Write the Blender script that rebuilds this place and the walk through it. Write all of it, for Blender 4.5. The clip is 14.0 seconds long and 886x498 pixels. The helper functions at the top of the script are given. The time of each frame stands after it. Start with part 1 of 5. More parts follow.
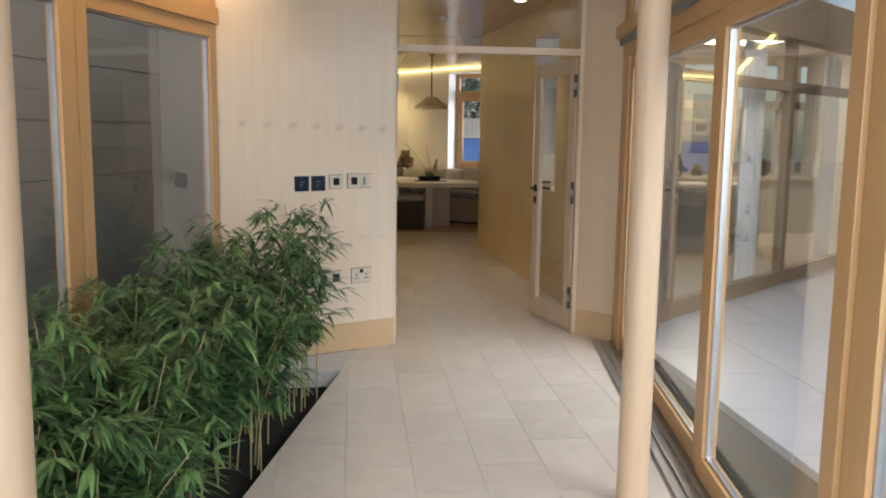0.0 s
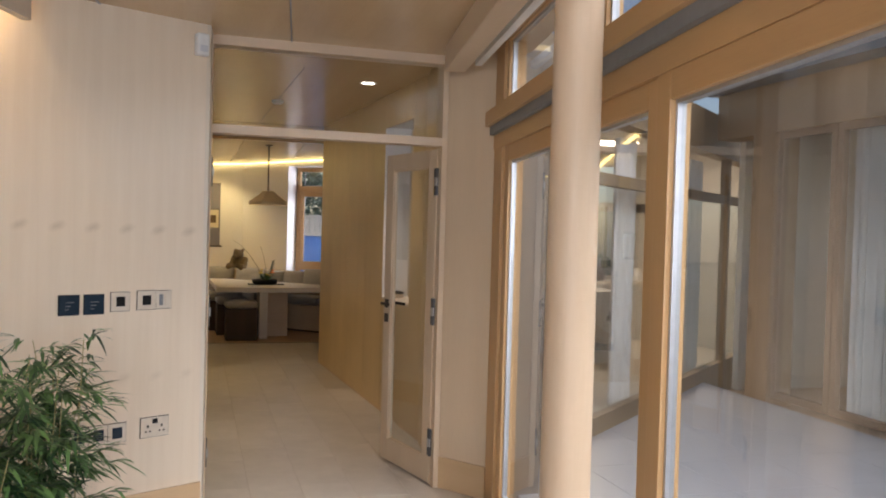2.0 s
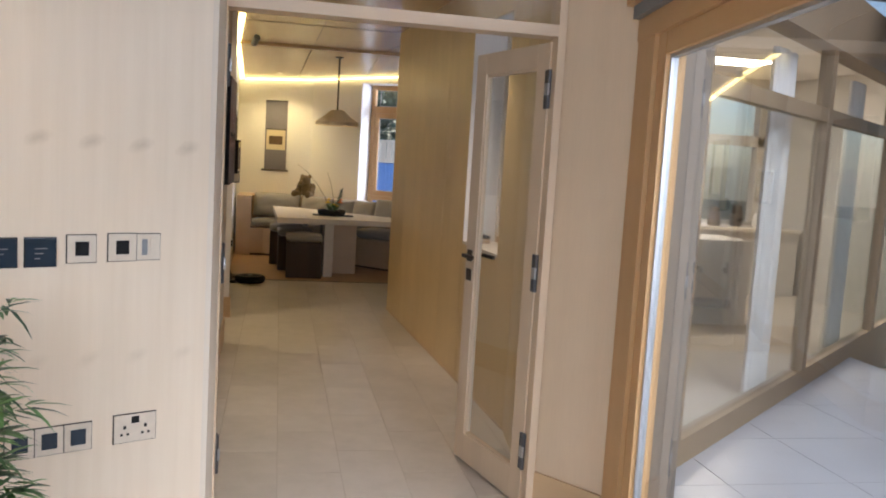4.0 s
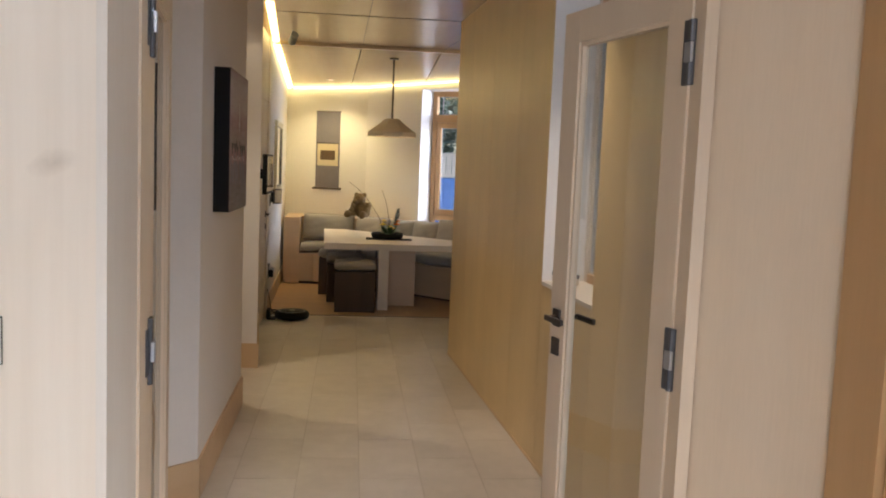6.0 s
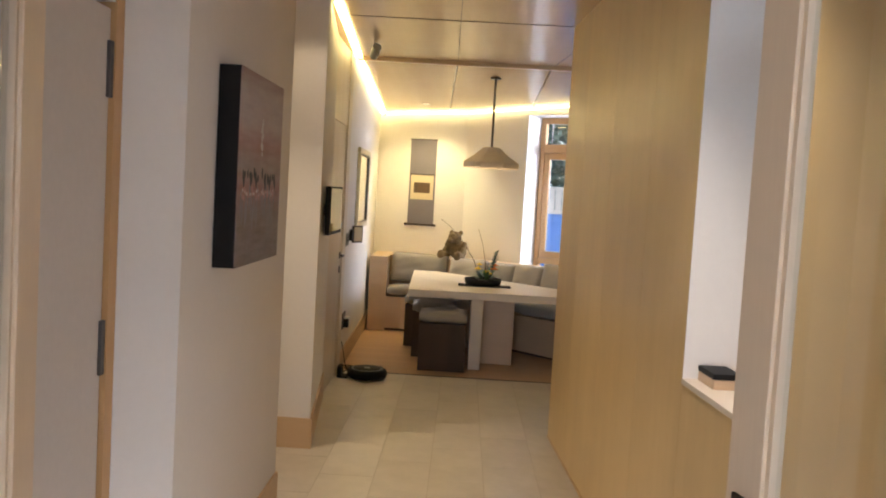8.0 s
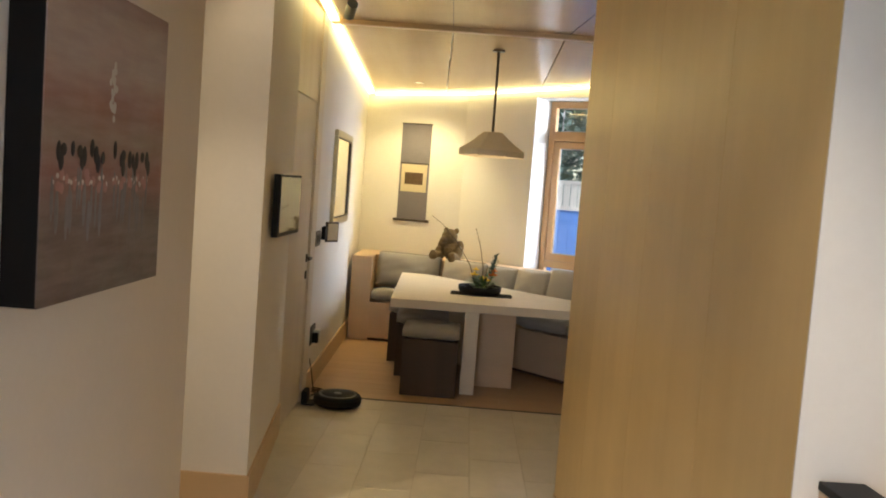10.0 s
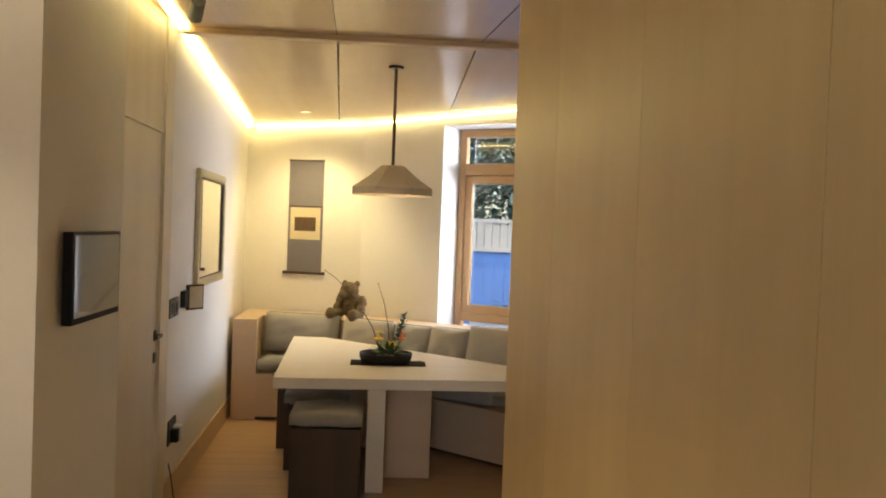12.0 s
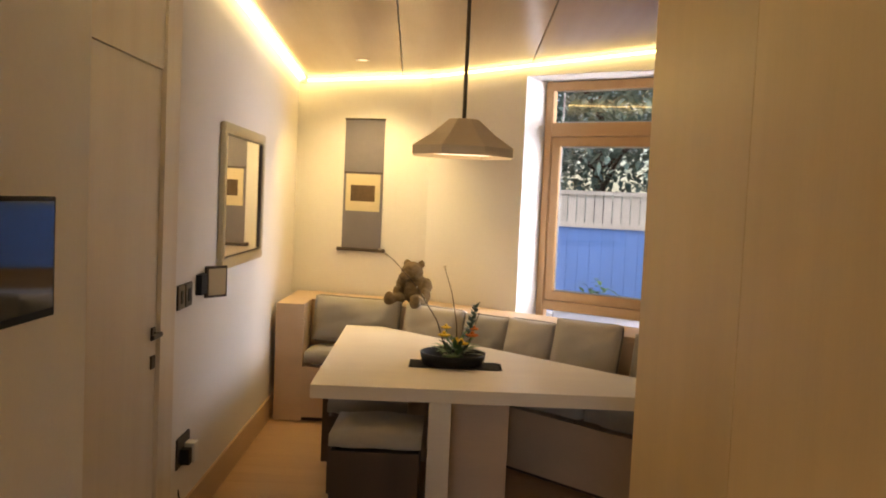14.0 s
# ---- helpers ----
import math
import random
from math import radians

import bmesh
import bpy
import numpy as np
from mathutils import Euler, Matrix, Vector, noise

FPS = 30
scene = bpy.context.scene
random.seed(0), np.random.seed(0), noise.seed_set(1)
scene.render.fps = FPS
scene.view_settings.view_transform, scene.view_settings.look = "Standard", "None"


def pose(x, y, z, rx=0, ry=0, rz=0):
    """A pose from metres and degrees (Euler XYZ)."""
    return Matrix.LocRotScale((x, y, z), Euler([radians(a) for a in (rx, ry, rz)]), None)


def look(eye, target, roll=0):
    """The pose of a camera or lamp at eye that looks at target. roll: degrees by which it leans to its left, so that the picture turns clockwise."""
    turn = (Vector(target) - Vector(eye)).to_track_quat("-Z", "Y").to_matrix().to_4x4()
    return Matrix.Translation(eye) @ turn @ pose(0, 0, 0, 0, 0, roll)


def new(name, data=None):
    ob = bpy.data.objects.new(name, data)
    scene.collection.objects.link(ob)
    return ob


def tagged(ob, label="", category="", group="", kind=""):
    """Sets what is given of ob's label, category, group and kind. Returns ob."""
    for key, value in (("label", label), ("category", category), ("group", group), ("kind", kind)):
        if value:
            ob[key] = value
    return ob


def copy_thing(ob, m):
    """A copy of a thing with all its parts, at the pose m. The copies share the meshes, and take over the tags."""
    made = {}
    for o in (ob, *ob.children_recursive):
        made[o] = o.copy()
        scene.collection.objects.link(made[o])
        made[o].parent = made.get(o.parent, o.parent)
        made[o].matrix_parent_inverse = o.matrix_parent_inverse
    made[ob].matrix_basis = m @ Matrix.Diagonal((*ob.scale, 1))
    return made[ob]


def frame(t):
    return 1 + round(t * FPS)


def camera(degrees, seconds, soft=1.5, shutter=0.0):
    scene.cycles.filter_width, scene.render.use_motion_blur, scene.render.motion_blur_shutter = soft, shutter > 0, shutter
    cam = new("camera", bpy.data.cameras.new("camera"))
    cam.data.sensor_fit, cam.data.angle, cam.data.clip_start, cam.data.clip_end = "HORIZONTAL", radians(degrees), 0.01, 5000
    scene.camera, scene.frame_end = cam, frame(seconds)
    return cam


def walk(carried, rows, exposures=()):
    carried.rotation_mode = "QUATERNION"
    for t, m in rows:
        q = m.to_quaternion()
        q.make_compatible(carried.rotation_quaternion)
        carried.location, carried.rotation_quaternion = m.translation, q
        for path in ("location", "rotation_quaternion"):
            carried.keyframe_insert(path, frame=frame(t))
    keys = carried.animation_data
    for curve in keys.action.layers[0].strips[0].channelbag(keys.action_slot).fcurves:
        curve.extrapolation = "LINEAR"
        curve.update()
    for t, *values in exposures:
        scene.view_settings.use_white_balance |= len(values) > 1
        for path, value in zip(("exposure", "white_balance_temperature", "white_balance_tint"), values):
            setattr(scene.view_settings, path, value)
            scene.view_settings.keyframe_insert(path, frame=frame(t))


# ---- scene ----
cam = camera(54.8, 14.0, soft=1.9)
PATH = [
    (0, (-0.856, -0.723, 1.569), (-0.65, 1.247, 1.294), 0.8),
    (0.5, (-0.764, -0.522, 1.594), (-0.485, 1.449, 1.397), 0.3),
    (1, (-0.77, -0.192, 1.623), (-0.332, 1.757, 1.524), 0.3),
    (1.5, (-0.707, 0.181, 1.627), (-0.238, 2.123, 1.539), 1.1),
    (2, (-0.623, 0.599, 1.622), (-0.065, 2.519, 1.576), 1.6),
    (2.5, (-0.543, 1.011, 1.638), (0.029, 2.928, 1.617), 2.0),
    (3, (-0.456, 1.393, 1.634), (-0.018, 3.344, 1.564), 3.3),
    (3.5, (-0.416, 1.751, 1.613), (0.101, 3.678, 1.464), 1.6),
    (4, (-0.319, 2.113, 1.601), (0.064, 4.064, 1.385), 3.4),
    (4.2, (-0.288, 2.262, 1.593), (0.079, 4.213, 1.35), 3.4),
    (6.3, (0.005, 3.791, 1.598), (0.179, 5.774, 1.41), 3.1),
    (6.5, (0.033, 3.928, 1.615), (0.162, 5.914, 1.422), 4.2),
    (7, (0.049, 4.279, 1.612), (0.14, 6.27, 1.448), 2.8),
    (7.5, (0.1, 4.603, 1.622), (0.065, 6.595, 1.447), 3.1),
    (8, (0.15, 4.925, 1.632), (0.107, 6.92, 1.503), 3.3),
    (8.2, (0.158, 5.057, 1.641), (0.156, 7.053, 1.524), 2.9),
    (10.3, (0.228, 6.372, 1.645), (0.176, 8.365, 1.494), 4.4),
    (10.5, (0.225, 6.508, 1.631), (0.194, 8.503, 1.495), 4.1),
    (11, (0.217, 6.829, 1.655), (0.229, 8.826, 1.544), 0.9),
    (11.5, (0.262, 7.132, 1.663), (0.23, 9.126, 1.514), 1.9),
    (12, (0.303, 7.464, 1.692), (0.455, 9.458, 1.645), 2.1),
    (12.5, (0.321, 7.74, 1.687), (0.456, 9.734, 1.629), 1.7),
    (13, (0.347, 8.03, 1.685), (0.361, 10.027, 1.593), 2.7),
    (13.5, (0.332, 8.313, 1.681), (0.412, 10.31, 1.618), 1.4),
    (14, (0.343, 8.648, 1.678), (0.326, 10.644, 1.56), 2.6),
]
walk(cam, [(t, look(eye, target, roll)) for t, eye, target, roll in PATH], [(0, -0.36, 6350, 13), (1, -0.34, 6400, 15), (1.5, -0.40, 6550, 18), (2.5, -0.40, 6400, 17), (3, -0.36, 6200, 15), (3.5, -0.24, 6050, 15), (4, -0.06, 6000, 16), (6.5, 0.18, 6000, 16), (7, 0.46, 5900, 14), (7.5, 0.62, 5800, 12), (8, 0.56, 6000, 16), (10.5, 0.46, 6150, 10), (12, 0.40, 6300, 12), (13, 0.26, 6750, 21), (14, 0.28, 7000, 21)])

# ---- world and light ----
world = bpy.data.worlds.new("world")
scene.world = world
world.use_nodes = True
wn = world.node_tree.nodes
sky = wn.new("ShaderNodeTexSky")
sky.sky_type, sky.sun_disc = "NISHITA", False
sky.sun_elevation, sky.sun_rotation = radians(42), radians(150)
world.node_tree.links.new(sky.outputs[0], wn["Background"].inputs[0])
wn["Background"].inputs[1].default_value = 0.15
sun = new("sun", bpy.data.lights.new("sun", "SUN"))
sun.data.energy, sun.data.angle, sun.data.color = 1.5, radians(40), (1, 0.95, 0.88)
sun.matrix_world = look((0, 0, 30), (-8, 14, 16))


def area_lamp(name, eye, target, sx, sy, power, colour):
    ob = new(name, bpy.data.lights.new(name, "AREA"))
    ob.data.shape, ob.data.size, ob.data.size_y = "RECTANGLE", sx, sy
    ob.data.energy, ob.data.color = power, colour
    ob.matrix_world = look(eye, target)
    return ob


def spot_lamp(name, eye, target, power, angle, colour, blend=0.5, radius=0.03):
    ob = new(name, bpy.data.lights.new(name, "SPOT"))
    ob.data.energy, ob.data.spot_size, ob.data.spot_blend = power, radians(angle), blend
    ob.data.color, ob.data.shadow_soft_size = colour, radius
    ob.matrix_world = look(eye, target)
    return ob


DAY = (0.79, 0.89, 1.0)
# Rear area lamp is added fill; the opening behind it is assumed.
area_lamp("daylight_back_window", (-2.2, -3.5, 1.75), (-0.7, 2.8, 0.0), 3.2, 1.3, 250, DAY)
area_lamp("daylight_side_window", (2.7, 2.2, 3.75), (-1.0, 2.9, 0.3), 6.5, 2.2, 235, DAY)
niche_day = area_lamp("daylight_niche_window", (1.20, 7.63, 1.78), (-0.6, 7.60, 1.3), 0.7, 1.3, 0.45, (0.86, 0.93, 1.0))
niche_day.data.spread = radians(105)
area_lamp("daylight_dining_window", (2.9, 15.0, 2.0), (0.9, 14.8, 1.2), 1.2, 1.5, 105, (0.78, 0.87, 1.0))

# ---- materials ----


def nodes_of(name, rough=0.5, metal=0.0):
    mat = bpy.data.materials.new(name)
    mat.use_nodes = True
    nt = mat.node_tree
    bsdf = nt.nodes["Principled BSDF"]
    bsdf.inputs["Roughness"].default_value = rough
    bsdf.inputs["Metallic"].default_value = metal
    return mat, nt, bsdf


def link(nt, a, b):
    nt.links.new(a, b)


def noise_node(nt, vec, scale, detail=4.0, rough=0.55):
    n = nt.nodes.new("ShaderNodeTexNoise")
    n.inputs["Scale"].default_value = scale
    n.inputs["Detail"].default_value = detail
    n.inputs["Roughness"].default_value = rough
    link(nt, vec, n.inputs["Vector"])
    return n.outputs["Fac"]


def ramp(nt, fac, stops):
    r = nt.nodes.new("ShaderNodeValToRGB")
    while len(r.color_ramp.elements) < len(stops):
        r.color_ramp.elements.new(0.5)
    for e, (at, c) in zip(r.color_ramp.elements, stops):
        e.position, e.color = at, (*c, 1)
    link(nt, fac, r.inputs[0])
    return r.outputs[0]


def mix(nt, a, b, fac, mode="MIX"):
    m = nt.nodes.new("ShaderNodeMix")
    m.data_type, m.blend_type = "RGBA", mode
    for socket, value in ((m.inputs[0], fac), (m.inputs[6], a), (m.inputs[7], b)):
        if isinstance(value, (int, float)):
            socket.default_value = value
        elif isinstance(value, tuple):
            socket.default_value = (*value, 1)
        else:
            link(nt, value, socket)
    return m.outputs[2]


def coords(nt, scale=(1, 1, 1), turn=(0, 0, 0), shift=True):
    tc = nt.nodes.new("ShaderNodeTexCoord")
    mp = nt.nodes.new("ShaderNodeMapping")
    mp.inputs["Scale"].default_value = scale
    mp.inputs["Rotation"].default_value = turn
    link(nt, tc.outputs["Object"], mp.inputs["Vector"])
    if shift:
        info = nt.nodes.new("ShaderNodeObjectInfo")
        mul = nt.nodes.new("ShaderNodeMath")
        mul.operation = "MULTIPLY"
        mul.inputs[1].default_value = 37.0
        link(nt, info.outputs["Random"], mul.inputs[0])
        link(nt, mul.outputs[0], mp.inputs["Location"])
    return mp.outputs["Vector"]


def bump(nt, bsdf, height, strength=0.2, distance=0.002):
    b = nt.nodes.new("ShaderNodeBump")
    b.inputs["Strength"].default_value = strength
    b.inputs["Distance"].default_value = distance
    link(nt, height, b.inputs["Height"])
    link(nt, b.outputs["Normal"], bsdf.inputs["Normal"])


def wood(name, light, dark, grain_axis="z", rough=0.45, figure=0.35, coat=0.0, blotch=0.25):
    """Sawn wood: fine fibres and broad soft bands along the grain."""
    mat, nt, bsdf = nodes_of(name, rough)
    k = {"x": (0.5, 9, 9), "y": (9, 0.5, 9), "z": (9, 9, 0.5)}[grain_axis]
    fine = noise_node(nt, coords(nt, tuple(v * 6 for v in k)), 3.0, 6, 0.65)
    broad = noise_node(nt, coords(nt, tuple(v * 0.35 for v in k)), 2.4, 3, 0.5)
    blot = noise_node(nt, coords(nt, (1, 1, 1)), 2.2, 3, 0.6)
    tone = ramp(nt, broad, [(0.32, dark), (0.68, light)])
    base = mix(nt, light, tone, figure * 1.4)
    fibre = ramp(nt, fine, [(0.3, tuple(0.8 * v for v in dark)), (0.62, light)])
    col = mix(nt, base, fibre, 0.16)
    col = mix(nt, col, ramp(nt, blot, [(0.35, tuple(0.86 * v for v in light)), (0.65, light)]), blotch)
    link(nt, col, bsdf.inputs["Base Color"])
    bsdf.inputs["Coat Weight"].default_value = coat
    bsdf.inputs["Coat Roughness"].default_value = 0.26
    bump(nt, bsdf, fine, 0.05, 0.0005)
    return mat


def painted(name, colour, rough=0.6, spread=0.06, grain=40.0, strength=0.12, metal=0.0):
    mat, nt, bsdf = nodes_of(name, rough, metal)
    v = coords(nt)
    big, small = noise_node(nt, v, 1.7, 4), noise_node(nt, v, grain, 3)
    lo = tuple(max(0, c * (1 - spread)) for c in colour)
    hi = tuple(min(1, c * (1 + spread)) for c in colour)
    col = mix(nt, ramp(nt, big, [(0.3, lo), (0.7, hi)]), ramp(nt, small, [(0.3, lo), (0.7, hi)]), 0.35)
    link(nt, col, bsdf.inputs["Base Color"])
    bump(nt, bsdf, small, strength, 0.001)
    return mat


def fabric(name, colour, weave=420.0):
    mat, nt, bsdf = nodes_of(name, 0.85)
    v = coords(nt)
    big, fold, fine = noise_node(nt, v, 3.0, 4), noise_node(nt, v, 9.0, 4), noise_node(nt, v, weave, 2)
    col = mix(nt, ramp(nt, big, [(0.3, tuple(0.82 * c for c in colour)), (0.7, colour)]), ramp(nt, fine, [(0.35, tuple(0.7 * c for c in colour)), (0.65, colour)]), 0.4)
    link(nt, col, bsdf.inputs["Base Color"])
    bsdf.inputs["Sheen Weight"].default_value = 0.25
    h = nt.nodes.new("ShaderNodeMath")
    h.operation = "MULTIPLY_ADD"
    link(nt, fold, h.inputs[0])
    h.inputs[1].default_value = 6.0
    link(nt, fine, h.inputs[2])
    bump(nt, bsdf, h.outputs[0], 0.5, 0.003)
    return mat


def stone(name, light, dark, rough=0.3):
    """Honed limestone: clouds, faint veins, a tone of its own for each slab."""
    mat, nt, bsdf = nodes_of(name, rough)
    v = coords(nt)
    cloud = noise_node(nt, v, 2.6, 6, 0.6)
    col = ramp(nt, cloud, [(0.3, dark), (0.7, light)])
    col = mix(nt, col, ramp(nt, noise_node(nt, v, 9.0, 5, 0.7), [(0.35, tuple(0.92 * c for c in dark)), (0.65, light)]), 0.3)
    info = nt.nodes.new("ShaderNodeObjectInfo")
    col = mix(nt, col, ramp(nt, info.outputs["Random"], [(0.0, (0.88, 0.87, 0.86)), (1.0, (1.0, 1.0, 1.0))]), 0.8, "MULTIPLY")
    link(nt, col, bsdf.inputs["Base Color"])
    return mat


def plain(name, colour, rough=0.4, metal=0.0):
    mat, nt, bsdf = nodes_of(name, rough, metal)
    v = coords(nt)
    n = noise_node(nt, v, 30, 3)
    link(nt, ramp(nt, n, [(0.3, tuple(0.9 * c for c in colour)), (0.7, colour)]), bsdf.inputs["Base Color"])
    return mat


def glowing(name, colour, strength):
    mat, nt, bsdf = nodes_of(name, 0.5)
    bsdf.inputs["Base Color"].default_value = (0.8, 0.8, 0.8, 1)
    bsdf.inputs["Emission Color"].default_value = (*colour, 1)
    bsdf.inputs["Emission Strength"].default_value = strength
    return mat


def glass(name, tint=(0.93, 0.95, 0.94), rough=0.0):
    mat, nt, bsdf = nodes_of(name, rough)
    bsdf.inputs["Base Color"].default_value = (*tint, 1)
    bsdf.inputs["Transmission Weight"].default_value = 1.0
    bsdf.inputs["IOR"].default_value = 1.5
    return mat


MAPLE = wood("pale_maple", (0.74, 0.65, 0.53), (0.64, 0.53, 0.40), "z", 0.42, 0.6)


def veneer(name, light, dark, leaf=0.172, shift=0.064, rows=(1.60, 0.83)):
    """Slip-matched maple veneer: every leaf repeats the same figure, with a smoky knot at each row height."""
    mat, nt, bsdf = nodes_of(name, 0.42)

    def calc(op, a, b=None, c=None):
        m = nt.nodes.new("ShaderNodeMath")
        m.operation = op
        for socket, value in zip(m.inputs, (a, b, c)):
            if isinstance(value, (int, float)):
                socket.default_value = value
            elif value is not None:
                link(nt, value, socket)
        return m.outputs[0]

    tc = nt.nodes.new("ShaderNodeTexCoord")
    sep = nt.nodes.new("ShaderNodeSeparateXYZ")
    link(nt, tc.outputs["Object"], sep.inputs[0])
    cell = calc("DIVIDE", calc("ADD", sep.outputs["X"], shift), leaf)
    u = calc("MULTIPLY", calc("SUBTRACT", calc("FRACT", cell), 0.5), leaf)
    drift = calc("MULTIPLY", calc("FLOOR", cell), 0.004)
    z = calc("ADD", sep.outputs["Z"], drift)
    com = nt.nodes.new("ShaderNodeCombineXYZ")
    link(nt, u, com.inputs["X"]), link(nt, drift, com.inputs["Y"]), link(nt, z, com.inputs["Z"])
    leaf_at = com.outputs[0]

    def grain(scale, size, detail):
        mp = nt.nodes.new("ShaderNodeMapping")
        mp.inputs["Scale"].default_value = scale
        link(nt, leaf_at, mp.inputs["Vector"])
        return noise_node(nt, mp.outputs[0], size, detail)

    broad, fine, cloud = grain((1, 1, 0.06), 15.0, 3), grain((1, 1, 0.03), 120.0, 4), grain((1, 1, 0.6), 7.0, 4)
    col = ramp(nt, broad, [(0.34, dark), (0.62, light)])
    col = mix(nt, light, col, 0.38)
    col = mix(nt, col, ramp(nt, fine, [(0.3, tuple(0.84 * c for c in dark)), (0.62, light)]), 0.06)
    smoke = grain((1, 1, 0.8), 34.0, 4)
    for k, (row, strength) in enumerate(zip(rows, (0.5, 0.2))):
        du = calc("ADD", u, calc("MULTIPLY_ADD", smoke, 0.05, -0.025))
        dz = calc("SUBTRACT", calc("SUBTRACT", z, row), calc("MULTIPLY", du, 0.3))
        r = calc("SQRT", calc("ADD", calc("POWER", calc("DIVIDE", du, 0.030), 2), calc("POWER", calc("DIVIDE", dz, 0.019), 2)))
        f = calc("MULTIPLY", calc("MAXIMUM", calc("SUBTRACT", 1.0, calc("DIVIDE", r, 1.6)), 0.0), strength)
        f = calc("MULTIPLY", f, calc("MULTIPLY_ADD", cloud, 1.2, 0.3))
        col = mix(nt, col, (0.43, 0.33, 0.22), f)
    link(nt, col, bsdf.inputs["Base Color"])
    bump(nt, bsdf, fine, 0.05, 0.0005)
    return mat


VENEER = veneer("slip_matched_maple", (0.78, 0.66, 0.51), (0.68, 0.55, 0.40))
MAPLE_H = wood("pale_maple_level", (0.74, 0.65, 0.53), (0.67, 0.57, 0.44), "x", 0.42, 0.45)
PANEL = wood("honey_birch_panel", (0.72, 0.52, 0.25), (0.61, 0.42, 0.18), "z", 0.36, 0.7, blotch=0.5)
CEIL = wood("satin_birch_ceiling", (0.67, 0.49, 0.30), (0.57, 0.40, 0.23), "y", 0.25, 0.5, coat=0.25)
ASH_LEVEL = wood("pale_ash_level", (0.66, 0.51, 0.36), (0.57, 0.43, 0.29), "x", 0.42, 0.45)
OAK = wood("honey_oak_frame", (0.62, 0.38, 0.17), (0.50, 0.28, 0.11), "z", 0.4, 0.5)
OAK_Y = wood("honey_oak_level", (0.62, 0.38, 0.17), (0.50, 0.28, 0.11), "x", 0.4, 0.5)
POST = wood("pale_turned_post", (0.66, 0.49, 0.33), (0.58, 0.42, 0.26), "z", 0.45, 0.4)
DOORWOOD = wood("pale_ash_door", (0.71, 0.555, 0.385), (0.61, 0.46, 0.30), "z", 0.42, 0.45)
FLOORWOOD = wood("oak_boards", (0.54, 0.33, 0.165), (0.43, 0.25, 0.12), "x", 0.33, 0.6)
TABLEWOOD = wood("bleached_oak_table", (0.80, 0.71, 0.57), (0.72, 0.61, 0.48), "x", 0.42, 0.45)
BENCHWOOD = wood("oak_bench", (0.66, 0.48, 0.31), (0.56, 0.39, 0.24), "x", 0.42, 0.45)
DARKWOOD = wood("dark_walnut", (0.08, 0.046, 0.027), (0.045, 0.026, 0.015), "z", 0.62, 0.6)
SKIRT = wood("oak_skirting", (0.64, 0.45, 0.26), (0.54, 0.36, 0.19), "x", 0.42, 0.5)
PLASTER = painted("warm_white_plaster", (0.78, 0.74, 0.69), 0.75, 0.03)
TILE = stone("limestone_tile", (0.69, 0.62, 0.53), (0.57, 0.505, 0.42), 0.34)
GROUT = painted("grout", (0.50, 0.435, 0.355), 0.9)
SOIL = painted("dark_planting_soil", (0.018, 0.014, 0.011), 0.95, 0.4, 60, 0.8)
STONE_EDGE = painted("pale_stone_edge", (0.55, 0.53, 0.5), 0.6, 0.08)
GLASS = glass("clear_glass")
FROSTED = glass("frosted_glass", (0.95, 0.96, 0.97), 0.6)
GLASS_CLEAR = glass("non_reflecting_glass", (0.97, 0.98, 0.97))
GLASS_CLEAR.node_tree.nodes["Principled BSDF"].inputs["IOR"].default_value = 1.18
ALU = plain("brushed_aluminium", (0.55, 0.56, 0.57), 0.35, 0.9)
GREY = plain("grey_weather_seal", (0.22, 0.23, 0.24), 0.5)
WHITE_PVC = plain("white_plastic", (0.8, 0.8, 0.78), 0.35)
BLACK = plain("black_plastic", (0.010, 0.010, 0.011), 0.55)
BLACK.node_tree.nodes["Principled BSDF"].inputs["Specular IOR Level"].default_value = 0.2
BLACKGLASS = plain("black_glass", (0.02, 0.035, 0.055), 0.12)
BRONZE = plain("dark_bronze", (0.09, 0.07, 0.055), 0.38, 0.8)
STEEL = plain("satin_steel", (0.70, 0.61, 0.49), 0.42, 0.15)
HINGE = plain("grey_hinge", (0.12, 0.12, 0.125), 0.4, 0.6)
LED = glowing("warm_led", (1.0, 0.80, 0.30), 5.8)
LED_HALL = glowing("soft_led", (1.0, 0.78, 0.46), 22.0)
DOWN = glowing("cool_downlight", (1.0, 0.94, 0.86), 14.0)
WARMSPOT = glowing("warm_downlight", (1.0, 0.72, 0.42), 1.6)
CUSHION = fabric("grey_linen", (0.42, 0.385, 0.33))
CUSHION_B = fabric("beige_linen", (0.52, 0.46, 0.375))
PIPING = fabric("grey_piping", (0.27, 0.24, 0.20))
SHADE = painted("raw_linen_shade", (0.74, 0.62, 0.44), 0.75, 0.06, 160, 0.2)
MIRROR = nodes_of("mirror_silver", 0.02, 1.0)[0]
MIRROR.node_tree.nodes["Principled BSDF"].inputs["Base Color"].default_value = (0.9, 0.9, 0.9, 1)
GOLD = plain("aged_gilt", (0.50, 0.43, 0.28), 0.32, 0.75)
FUR = painted("brown_plush", (0.17, 0.115, 0.052), 0.95, 0.45, 110, 1.0)
SLATE = fabric("slate_silk", (0.20, 0.18, 0.20), 500)
PAPER = painted("cream_paper", (0.62, 0.52, 0.34), 0.8)
INK = painted("brown_ink", (0.10, 0.06, 0.03), 0.8, 0.4, 30)


